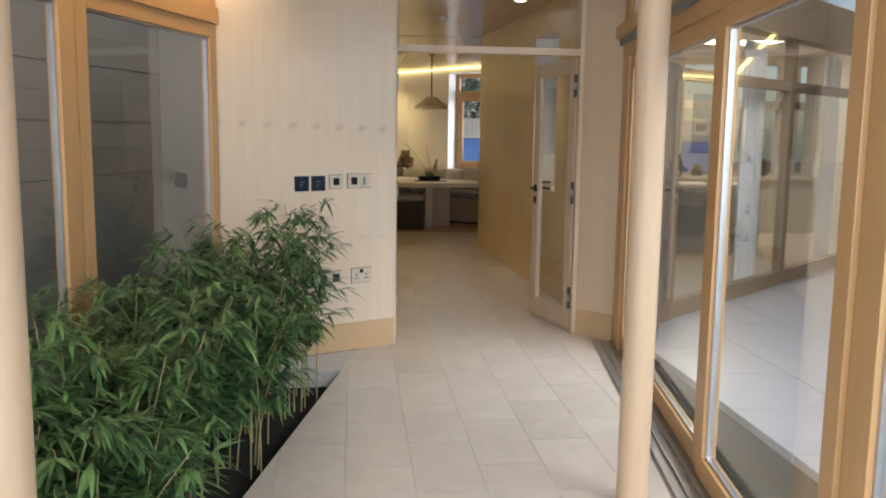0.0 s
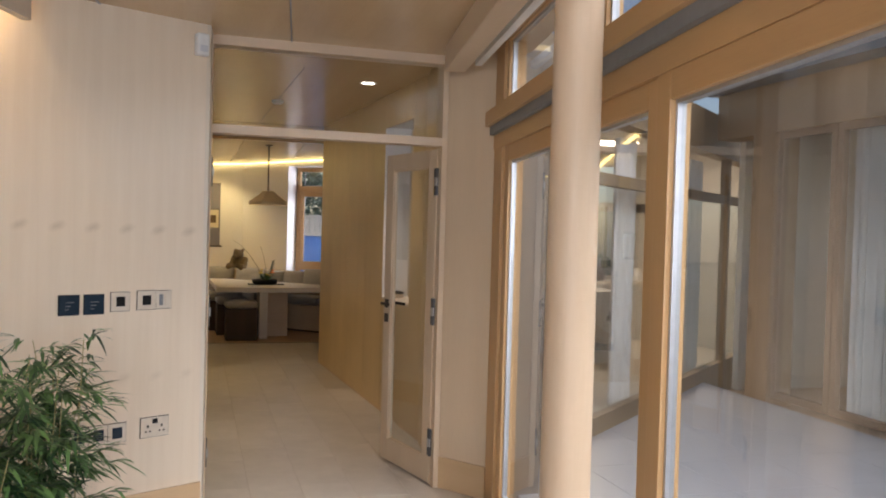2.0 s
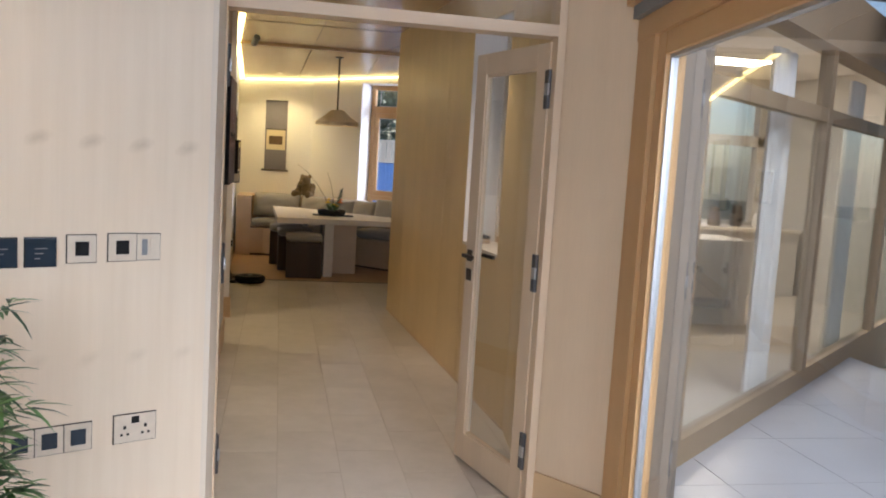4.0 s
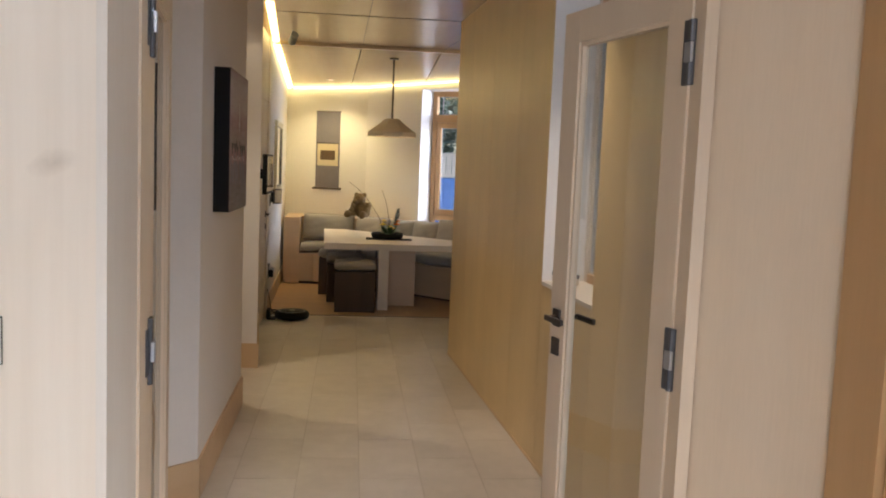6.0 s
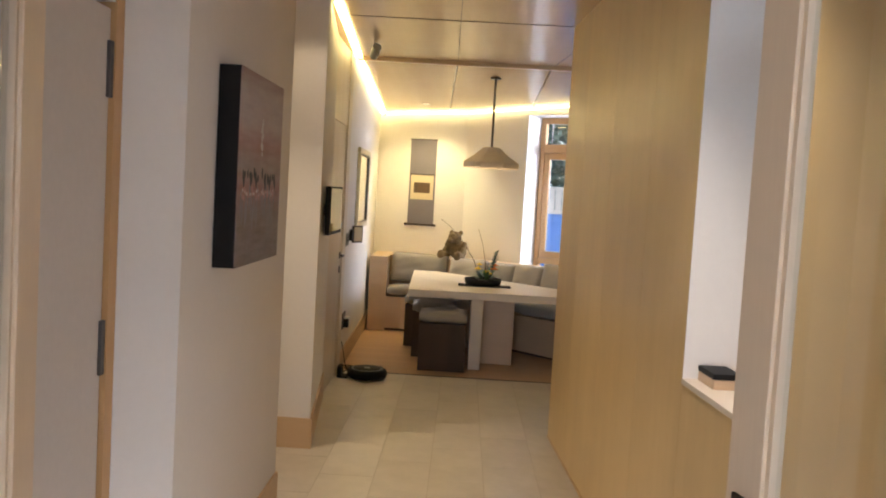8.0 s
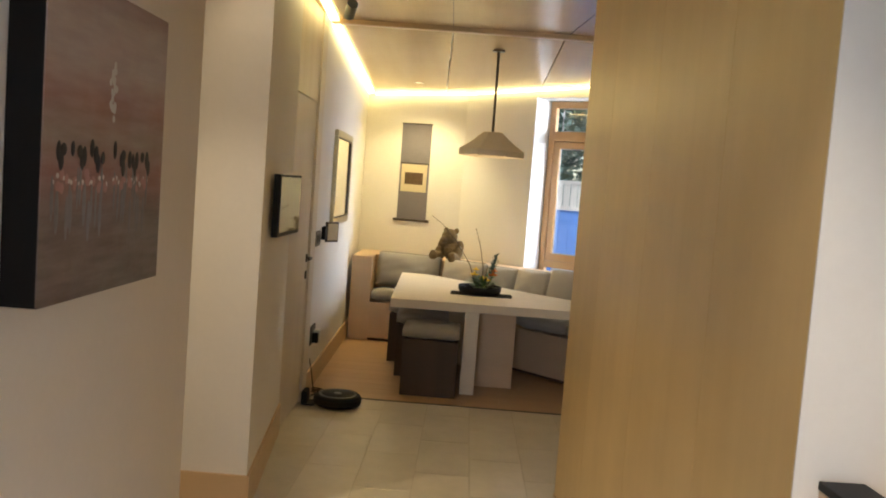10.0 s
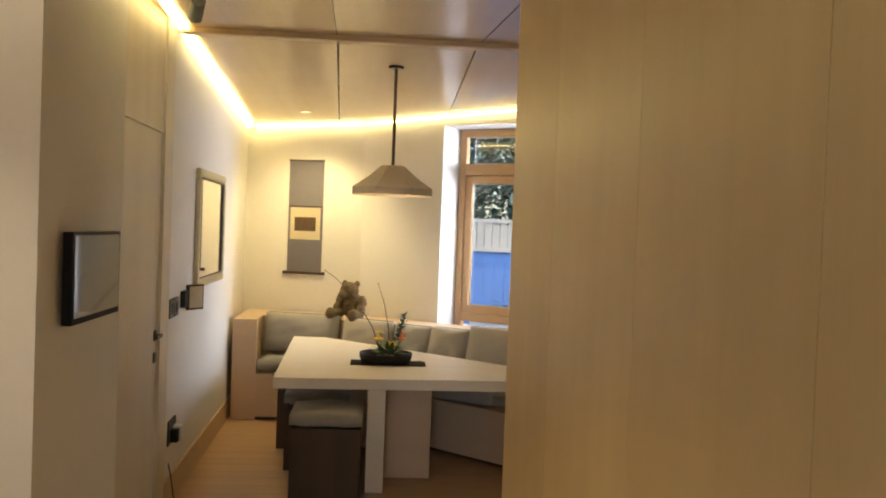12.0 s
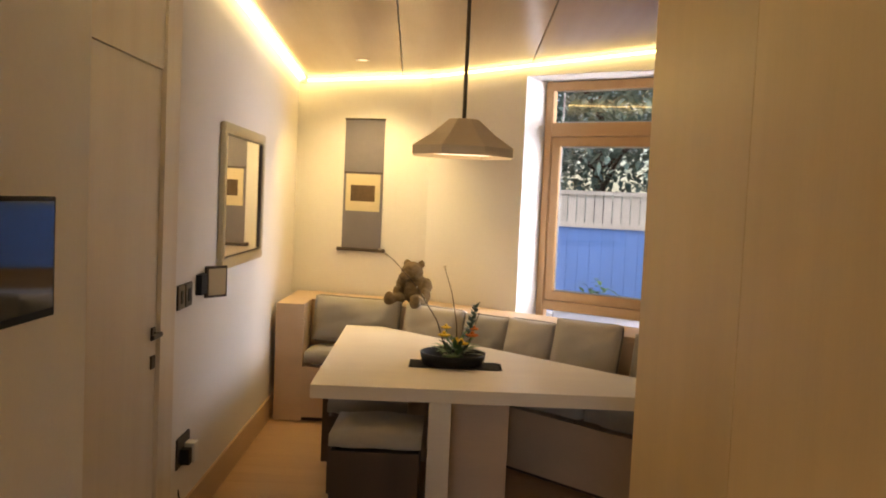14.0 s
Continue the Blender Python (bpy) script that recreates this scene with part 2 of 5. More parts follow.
def leaf_material(name, light, dark):
    mat, nt, bsdf = nodes_of(name, 0.42)
    geo = nt.nodes.new("ShaderNodeNewGeometry")
    col = ramp(nt, geo.outputs["Random Per Island"], [(0.0, dark), (0.7, light), (1.0, tuple(1.5 * c for c in light))])
    link(nt, col, bsdf.inputs["Base Color"])
    bsdf.inputs["Transmission Weight"].default_value = 0.0
    bsdf.inputs["Subsurface Weight"].default_value = 0.0
    return mat


LEAF = leaf_material("bamboo_leaf", (0.115, 0.225, 0.07), (0.016, 0.055, 0.024))
TREELEAF = leaf_material("tree_leaf", (0.21, 0.31, 0.26), (0.15, 0.24, 0.20))
TREELEAF.node_tree.nodes["Principled BSDF"].inputs["Roughness"].default_value = 0.8
CULM = painted("bamboo_culm", (0.36, 0.31, 0.15), 0.5, 0.25, 20)

# ---- building helpers ----


def put_box(bm, x0, x1, y0, y1, z0, z1, m=None):
    vs = [bm.verts.new((x, y, z)) for z in (z0, z1) for y in (y0, y1) for x in (x0, x1)]
    for f in ((0, 2, 3, 1), (4, 5, 7, 6), (0, 1, 5, 4), (2, 6, 7, 3), (0, 4, 6, 2), (1, 3, 7, 5)):
        bm.faces.new([vs[i] for i in f])
    if m is not None:
        bmesh.ops.transform(bm, matrix=m, verts=vs)
    return vs


def box(x0, x1, y0, y1, z0, z1, bevel=0.0, seg=2):
    bm = bmesh.new()
    put_box(bm, min(x0, x1), max(x0, x1), min(y0, y1), max(y0, y1), min(z0, z1), max(z0, z1))
    if bevel:
        bmesh.ops.bevel(bm, geom=bm.edges[:], offset=bevel, segments=seg, affect="EDGES", profile=0.6)
    return bm


def prism(poly, z0, z1, bevel=0.0):
    bm = bmesh.new()
    lo = [bm.verts.new((x, y, z0)) for x, y in poly]
    hi = [bm.verts.new((x, y, z1)) for x, y in poly]
    n = len(poly)
    bm.faces.new(lo[::-1])
    bm.faces.new(hi)
    for i in range(n):
        bm.faces.new((lo[i], lo[(i + 1) % n], hi[(i + 1) % n], hi[i]))
    bmesh.ops.recalc_face_normals(bm, faces=bm.faces[:])
    if bevel:
        bmesh.ops.bevel(bm, geom=bm.edges[:], offset=bevel, segments=2, affect="EDGES", profile=0.6)
    return bm


def lathe(profile, seg=32, m=None):
    """Turned solid from (radius, height) pairs."""
    bm = bmesh.new()
    rings = []
    for r, z in profile:
        if r < 1e-5:
            rings.append([bm.verts.new((0, 0, z))])
        else:
            rings.append([bm.verts.new((r * math.cos(2 * math.pi * k / seg), r * math.sin(2 * math.pi * k / seg), z)) for k in range(seg)])
    for a, b in zip(rings, rings[1:]):
        for k in range(seg):
            f = [a[k % len(a)], a[(k + 1) % len(a)], b[(k + 1) % len(b)], b[k % len(b)]]
            f = list(dict.fromkeys(f))
            if len(f) > 2:
                bm.faces.new(f)
    if m is not None:
        bmesh.ops.transform(bm, matrix=m, verts=bm.verts)
    bmesh.ops.recalc_face_normals(bm, faces=bm.faces[:])
    return bm


def tube(points, r, seg=8, taper=1.0):
    bm = bmesh.new()
    pts = [Vector(p) for p in points]
    rings = []
    for i, p in enumerate(pts):
        d = (pts[min(i + 1, len(pts) - 1)] - pts[max(i - 1, 0)]).normalized()
        side = d.cross(Vector((0.31, 0.17, 0.94)) if abs(d.z) < 0.9 else Vector((1, 0.1, 0))).normalized()
        up = side.cross(d)
        rr = r * (1 + (taper - 1) * i / max(1, len(pts) - 1))
        rings.append([bm.verts.new(p + rr * (math.cos(a) * side + math.sin(a) * up)) for a in [2 * math.pi * k / seg for k in range(seg)]])
    for a, b in zip(rings, rings[1:]):
        for k in range(seg):
            bm.faces.new((a[k], a[(k + 1) % seg], b[(k + 1) % seg], b[k]))
    bm.faces.new(rings[0][::-1])
    bm.faces.new(rings[-1])
    bmesh.ops.recalc_face_normals(bm, faces=bm.faces[:])
    return bm


def cushion_bm(w, d, h, m=None, puff=0.25, cuts=7, seed=1, crease=0.0):
    """A stuffed cushion: full in the middle, pinched at its seams, a little uneven."""
    bm = bmesh.new()
    n = cuts
    rnd = random.Random(seed)
    ph = [rnd.uniform(0, 6) for _ in range(4)]
    grid = {}
    for side in (-1, 1):
        for i in range(n + 1):
            for j in range(n + 1):
                u, v = i / n * 2 - 1, j / n * 2 - 1
                edge = (1 - abs(u) ** 4) * (1 - abs(v) ** 4)
                t = h / 2 * ((1 - puff) + puff * edge)
                if max(abs(u), abs(v)) > 0.999:
                    t = h / 2 * (1 - puff) * 0.75
                wob = crease * edge * (math.sin(9 * u + 4 * v + ph[2]) + math.cos(11 * v - 5 * u + ph[3])) + 0.012 * math.sin(4 * u + ph[0]) * math.cos(3 * v + ph[1]) * edge
                grid[side, i, j] = bm.verts.new((u * w / 2 * (1 - 0.012 * (1 - edge)), v * d / 2 * (1 - 0.012 * (1 - edge)), side * t + wob))
    for side in (-1, 1):
        for i in range(n):
            for j in range(n):
                f = [grid[side, i, j], grid[side, i + 1, j], grid[side, i + 1, j + 1], grid[side, i, j + 1]]
                bm.faces.new(f if side > 0 else f[::-1])
    rim = [(i, 0) for i in range(n)] + [(n, j) for j in range(n)] + [(i, n) for i in range(n, 0, -1)] + [(0, j) for j in range(n, 0, -1)]
    for a, b in zip(rim, rim[1:] + rim[:1]):
        bm.faces.new((grid[-1, a[0], a[1]], grid[-1, b[0], b[1]], grid[1, b[0], b[1]], grid[1, a[0], a[1]]))
    if m is not None:
        bmesh.ops.transform(bm, matrix=m, verts=bm.verts)
    bmesh.ops.recalc_face_normals(bm, faces=bm.faces[:])
    return bm


def mesh_of(name, bm, material, smooth=False):
    me = bpy.data.meshes.new(name)
    bm.to_mesh(me)
    bm.free()
    me.materials.append(material)
    if smooth:
        me.polygons.foreach_set("use_smooth", [True] * len(me.polygons))
    return me


def part(name, bm, material, parent, label="", smooth=False):
    ob = new(name, mesh_of(name, bm, material, smooth))
    ob.parent = parent
    if label:
        ob["label"] = label
    return ob


def thing(name, label, category, m=None, group="", kind=""):
    ob = new(name)
    ob.empty_display_size = 0.1
    if m is not None:
        ob.matrix_world = m
    return tagged(ob, label, category, group, kind)


def solid(name, bm, material, label="", category="", m=None, kind="", group="", smooth=False):
    ob = new(name, mesh_of(name, bm, material, smooth))
    if m is not None:
        ob.matrix_world = m
    return tagged(ob, label, category, group, kind)


def structure(name, bm, material, label, m=None, category="wall"):
    return solid(name, bm, material, label, category, m, "structure")


def along(p, q, z=0.0):
    """A frame at p: x runs level towards q, y to the left of it, z up."""
    d = Vector((q[0] - p[0], q[1] - p[1]))
    return Matrix.Translation((p[0], p[1], z)) @ Matrix.Rotation(math.atan2(d.y, d.x), 4, "Z")


def dist(p, q):
    return math.hypot(q[0] - p[0], q[1] - p[1])

# ---- the plan ----
A, B, C = (-0.579, 5.461), (-1.745, 4.864), (-4.28, -3.55)      # end of the switch wall, its meeting with the left glazing, back corner
JL, JR, RW = (-0.575, 5.70), (0.875, 5.74), (1.09, 5.44)         # door jambs, end of the short wall beside the door
G0, G1 = (1.125, 5.40), (-0.21, -3.55)                           # glazing beside the walk
HALL_Z, CORR_Z = 2.68, 2.79
PW, PIER, MW = (-0.72, 9.12), (-0.73, 10.15), (-0.875, 11.5)     # picture wall end, pier corner, end of the monitor wall
MIR0, COR1, COR2 = (-0.885, 12.43), (-0.965, 15.76), (0.143, 15.453)
WIN1 = (2.55, 13.84)
RWALL0, RWALL1 = (1.05, 6.9), (0.82, 10.76)

# ---- ground, floors ----
structure("ground", box(-60, 60, -60, 60, -0.45, -0.40), painted("garden_ground", (0.10, 0.11, 0.06), 0.95, 0.3), "damp grassy garden ground", None, "ground")

# ---- hall: switch wall ----
Ms = along(B, A)
LS = dist(B, A)
structure("wall_switches", box(0, LS, 0, 0.20, 0, HALL_Z + 0.2), VENEER, "pale maple panelled wall with switches", Ms)
bm = bmesh.new()
put_box(bm, 0.0, LS + 0.006, -0.014, 0.0, 0, 0.195)
solid("baseboard", bm, SKIRT, "plain oak skirting board at the wall foot", "baseboard", Ms, "structure")
structure("wall_jamb_return", prism([A, (A[0] + 0.02, A[1] + 0.01), (JL[0] + 0.03, JL[1]), (JL[0] - 0.1, JL[1] + 0.02), (A[0] - 0.1, A[1] + 0.13)], 0, HALL_Z + 0.1), MAPLE, "pale maple wall end beside the double door")


def plate(x0, x1, z0, z1, m, name, label, face=STEEL, depth=0.009):
    t = thing(name, label, "switch", m)
    # Black rim round the plate draws the thin shadow at its edge.
    part("backing", box(x0 - 0.0025, x1 + 0.0025, -0.004, 0, z0 - 0.0025, z1 + 0.0025), BLACK, t, "black rim drawn as a thin edge shadow")
    part("faceplate", box(x0, x1, -depth, -0.004, z0, z1, 0.0015), face, t)
    return t


def on_wall(x):
    """Distance along the switch wall at a given world x."""
    return (x - B[0]) / (A[0] - B[0]) * LS


for x0, x1 in ((-1.256, -1.167), (-1.147, -1.058)):
    u = on_wall(x0)
    t = plate(u, u + 0.098, 1.148, 1.246, Ms, "touch_control", "dark blue-black glass touch control plate on the wall", BLACKGLASS, 0.012)
    bm = bmesh.new()
    for k in range(3):
        put_box(bm, u + 0.03, u + 0.045 + 0.012 * k, -0.0135, -0.012, 1.175 + 0.017 * k, 1.178 + 0.017 * k)
    part("icons", bm, GREY, t, "small grey touch icons")
u = on_wall(-1.028)
t = plate(u, u + 0.096, 1.158, 1.254, Ms, "light_switch", "steel light switch plate with one dark rocker")
part("insert", box(u + 0.026, u + 0.072, -0.0115, -0.009, 1.182, 1.232, 0.001), BLACK, t)
u = on_wall(-0.905)
t = plate(u, u + 0.098, 1.16, 1.258, Ms, "light_switch", "steel light switch plate with a dark square insert")
part("insert", box(u + 0.026, u + 0.072, -0.0115, -0.009, 1.184, 1.234, 0.001), BLACK, t)
u += 0.100
t = plate(u, u + 0.084, 1.162, 1.256, Ms, "rocker_switch", "steel switch plate with two tall rockers")
for k in (0, 1):
    part("rocker", box(u + 0.017 + 0.030 * k, u + 0.037 + 0.030 * k, -0.0125, -0.009, 1.18, 1.238, 0.001), STEEL if k else GREY, t)
u = on_wall(-0.878)
t = plate(u, u + 0.152, 0.484, 0.588, Ms, "double_socket", "steel double power socket with black pin holes")
part("insert", box(u + 0.062, u + 0.090, -0.0115, -0.009, 0.555, 0.580), BLACK, t)
for k in (0.038, 0.114):
    bm = bmesh.new()
    put_box(bm, u + k - 0.005, u + k + 0.005, -0.0105, -0.009, 0.535, 0.548)
    put_box(bm, u + k - 0.016, u + k - 0.007, -0.0105, -0.009, 0.510, 0.519)
    put_box(bm, u + k + 0.007, u + k + 0.016, -0.0105, -0.009, 0.510, 0.519)
    part("pin_holes", bm, BLACK, t)
for x0 in (-1.20, -1.115, -1.03):
    u = on_wall(x0)
    t = plate(u, u + 0.092, 0.482, 0.580, Ms, "data_socket", "steel data socket plate with a dark blue insert")
    part("insert", box(u + 0.02, u + 0.072, -0.0115, -0.009, 0.503, 0.560, 0.001), BLACKGLASS, t)
# alarm sensor
t = thing("alarm_sensor", "white plastic alarm sensor high on the wall corner", "sensor", Ms @ Matrix.Translation((LS - 0.045, -0.002, 2.52)))
part("housing", box(-0.035, 0.035, -0.05, 0, 0, 0.12, 0.012, 3), WHITE_PVC, t)
part("lens", box(-0.022, 0.022, -0.053, -0.048, 0.02, 0.055, 0.003), plain("sensor_lens", (0.6, 0.62, 0.65), 0.3), t)

# ---- hall: glazing ----


def glazed_bay(m, u0, u1, z0, z1, stile, rail_b, rail_t, name, label, depth=0.07, front=-0.035, wood_mat=OAK):
    """One framed pane: two stiles, two rails, white edge seal and glass."""
    t = thing(name, label, "window", m, kind="structure")
    part("stile", box(u0, u0 + stile, front, front + depth, z0, z1, 0.004), wood_mat, t)
    part("stile", box(u1 - stile, u1, front, front + depth, z0, z1, 0.004), wood_mat, t)
    part("bottom_rail", box(u0 + stile, u1 - stile, front, front + depth, z0, z0 + rail_b, 0.004), OAK_Y, t)
    part("top_rail", box(u0 + stile, u1 - stile, front, front + depth, z1 - rail_t, z1, 0.004), OAK_Y, t)
    a, b, c, d = u0 + stile, u1 - stile, z0 + rail_b, z1 - rail_t
    seal = bmesh.new()
    for r in ((a, a + 0.014, c, d), (b - 0.014, b, c, d), (a + 0.014, b - 0.014, c, c + 0.012), (a + 0.014, b - 0.014, d - 0.012, d)):
        put_box(seal, r[0], r[1], front + 0.018, front + depth - 0.02, r[2], r[3])
    part("glazing_seal", seal, ALU, t, "pale metal glazing bead")
    pane = part("pane", box(a + 0.006, b - 0.006, front + 0.03, front + 0.036, c + 0.004, d - 0.004), GLASS, t)
    pane.visible_shadow = False
    return t


Mg = along(G0, G1)
LG = dist(G0, G1)


def gu(y):
    """Distance along the glazing at a given world y."""
    return (G0[1] - y) / (G0[1] - G1[1]) * LG


# end jamb board, then three large sliding panes
structure("window_jamb", box(0.0, gu(5.17), -0.05, 0.08, 0, 2.72), OAK, "honey oak end jamb of the sliding glazing", Mg, "frame")
glazed_bay(Mg, gu(5.16), gu(2.90), 0.03, 2.10, 0.10, 0.10, 0.085, "window_1", "tall honey oak framed sliding glass pane")
glazed_bay(Mg, gu(2.89), gu(1.44), 0.03, 2.10, 0.10, 0.10, 0.085, "window_2", "tall honey oak framed sliding glass pane", front=-0.05)
glazed_bay(Mg, gu(1.43), gu(-1.05), 0.03, 2.10, 0.15, 0.10, 0.085, "window_3", "tall honey oak framed sliding glass pane")
glazed_bay(Mg, gu(-1.06), LG, 0.03, 2.10, 0.10, 0.10, 0.085, "window_4", "tall honey oak framed sliding glass pane")
structure("window_head", box(0, LG, -0.055, 0.09, 2.10, 2.205), OAK_Y, "honey oak head beam above the glazing", Mg, "frame")
structure("window_channel", box(0.02, LG, -0.085, -0.057, 2.185, 2.235), GREY, "dark grey metal channel along the head beam", Mg, "frame")
structure("window_transom", box(0, LG, -0.11, 0.09, 2.236, 2.32), OAK_Y, "honey oak transom below the clerestory", Mg, "frame")
for k, (a, b) in enumerate(((5.16, 3.5), (3.49, 1.8), (1.79, 0.1), (0.09, -1.7), (-1.71, -3.5))):
    glazed_bay(Mg, gu(a), gu(b), 2.321, 2.72, 0.05, 0.035, 0.03, "clerestory_window", "low oak framed clerestory pane above the glazing")
structure("window_rail", box(0.05, LG, -0.19, -0.15, 2.585, 2.625), WHITE_PVC, "white blind rail below the ceiling edge", Mg, "frame")
structure("ceiling_beam", box(0.0, LG, -0.36, -0.24, 2.55, 2.70, 0.008), ASH_LEVEL, "pale ash edge beam under the ceiling", Mg, "beam")
bm = bmesh.new()
for a, b in ((-0.19, -0.165), (-0.135, -0.11), (-0.08, -0.055)):
    put_box(bm, 0.0, LG, a, b, -0.001, 0.016)
put_box(bm, 0.0, LG, -0.20, 0.09, -0.03, 0.004)
structure("threshold_track", bm, ALU, "metal sliding door track set in the floor", Mg, "track")

# left glazing above the planter
Ml = along(C, B)
LL = dist(C, B)
glazed_bay(Ml, LL - 1.45, LL - 0.004, 0.06, 2.20, 0.085, 0.12, 0.085, "window_5", "honey oak framed window beside the bamboo bed")
glazed_bay(Ml, LL - 2.75, LL - 1.46, 0.06, 2.20, 0.12, 0.12, 0.085, "window_6", "honey oak framed window beside the bamboo bed")
glazed_bay(Ml, LL - 5.6, LL - 2.76, 0.06, 2.20, 0.12, 0.12, 0.085, "window_7", "honey oak framed window beside the bamboo bed")
glazed_bay(Ml, 0, LL - 5.61, 0.06, 2.20, 0.12, 0.12, 0.085, "window_8", "honey oak framed window beside the bamboo bed")
structure("window_head_left", box(0, LL, -0.05, 0.09, 2.201, 2.30), OAK_Y, "honey oak head beam over the planter window", Ml, "frame")
for a, b in ((LL - 1.45, LL - 0.004), (LL - 2.95, LL - 1.46), (LL - 5.6, LL - 2.96), (0, LL - 5.61)):
    glazed_bay(Ml, a, b, 2.301, 2.72, 0.07, 0.05, 0.04, "clerestory_window", "low oak framed clerestory pane above the planter window")
structure("window_plinth", box(0, LL, -0.10, 0.09, -0.40, 0.06), SKIRT, "timber plinth below the planter window", Ml, "frame")

# posts
def round_post(x, y, label):
    bm = lathe([(0.0, 0.0), (0.064, 0.0), (0.066, 0.01), (0.066, 1.2), (0.062, HALL_Z - 0.02), (0.062, HALL_Z), (0, HALL_Z)], 40)
    return solid("round_post", bm, POST, label, "post", pose(x, y, 0), "", "hall posts", True)


round_post(0.322, 2.645, "pale turned timber post standing beside the sliding glazing")
round_post(-1.66, 1.25, "pale turned timber post standing beside the bamboo bed")

# unseen back wall, added with an assumed large opening for the rear lamp
structure("wall_back", box(-4.6, 0.3, -3.85, -3.65, 2.4, 2.9), PLASTER, "unseen white wall added over the assumed rear opening")
structure("wall_back_foot", box(-4.6, 0.3, -3.85, -3.65, -0.1, 0.35), PLASTER, "unseen white wall added below the assumed rear opening")
structure("wall_back_side", box(-0.55, 0.3, -3.85, -3.65, 0.35, 2.4), PLASTER, "unseen white wall added beside the assumed rear opening")

# ---- hall ceiling ----
hall_poly = [(-4.6, -3.9), (0.4, -3.9), (0.35, -0.2), (1.3, 5.42), (0.92, 5.86), (-0.62, 5.86), (-0.7, 5.6), (-2.0, 4.95)]
structure("ceiling_hall", prism(hall_poly, HALL_Z + 0.02, HALL_Z + 0.12), CEIL, "satin birch panelled ceiling of the hall", None, "ceiling")
bm = bmesh.new()
for p, q in (((-1.1, 5.2), (-1.9, 0.6)), ((-0.1, 5.7), (-0.75, 0.0)), ((-1.9, 3.9), (0.95, 3.5)), ((-2.3, 1.6), (0.6, 1.2))):
    m = along(p, q)
    put_box(bm, 0, dist(p, q), -0.004, 0.004, HALL_Z + 0.014, HALL_Z + 0.02, m)
structure("ceiling_joints", bm, GREY, "dark shadow joints between ceiling panels", None, "ceiling")
# lit cove over the left window
Mc = along((-4.05, -3.4), (-1.50, 4.97))
LC = dist((-4.05, -3.4), (-1.50, 4.97))
structure("cove_soffit", box(0, LC, -0.14, -0.10, 2.53, HALL_Z + 0.02), MAPLE_H, "pale maple fascia of the lit ceiling cove", Mc, "ceiling")
solid("led_strip", box(0.3, LC - 0.05, -0.07, -0.03, 2.635, 2.645), LED_HALL, "glowing warm LED strip in the hall cove", "lamp", Mc)

# ---- double door ----
Md = along(JL, JR)
LD = dist(JL, JR)
structure("door_frame_side", box(0, 0.035, -0.02, 0.10, 0, HALL_Z), DOORWOOD, "pale ash door jamb", Md, "frame")
structure("door_frame_side", box(LD - 0.035, LD, -0.02, 0.10, 0, HALL_Z), DOORWOOD, "pale ash door jamb", Md, "frame")
structure("door_frame_transom", box(0.035, LD - 0.035, -0.02, 0.10, 2.14, 2.19), ASH_LEVEL, "pale ash transom bar over the double door", Md, "frame")
structure("door_frame_head", box(0.0, LD, -0.02, 0.10, 2.645, HALL_Z + 0.02), ASH_LEVEL, "pale ash frame head over the fanlight", Md, "frame")
t = thing("fanlight", "clear glass fanlight over the double door", "window", Md, kind="structure")
p_ = part("pane", box(0.035, LD - 0.035, 0.035, 0.041, 2.19, 2.645), GLASS_CLEAR, t)
p_.visible_shadow = False


for z in (0.27, 1.10, 1.92):
    for x0 in (0.035, LD - 0.038):
        structure("door_hinge", box(x0, x0 + 0.003, 0.045, 0.095, z - 0.06, z + 0.06, 0.001), HINGE, "grey steel hinge plate on the door jamb", Md, "hinge")


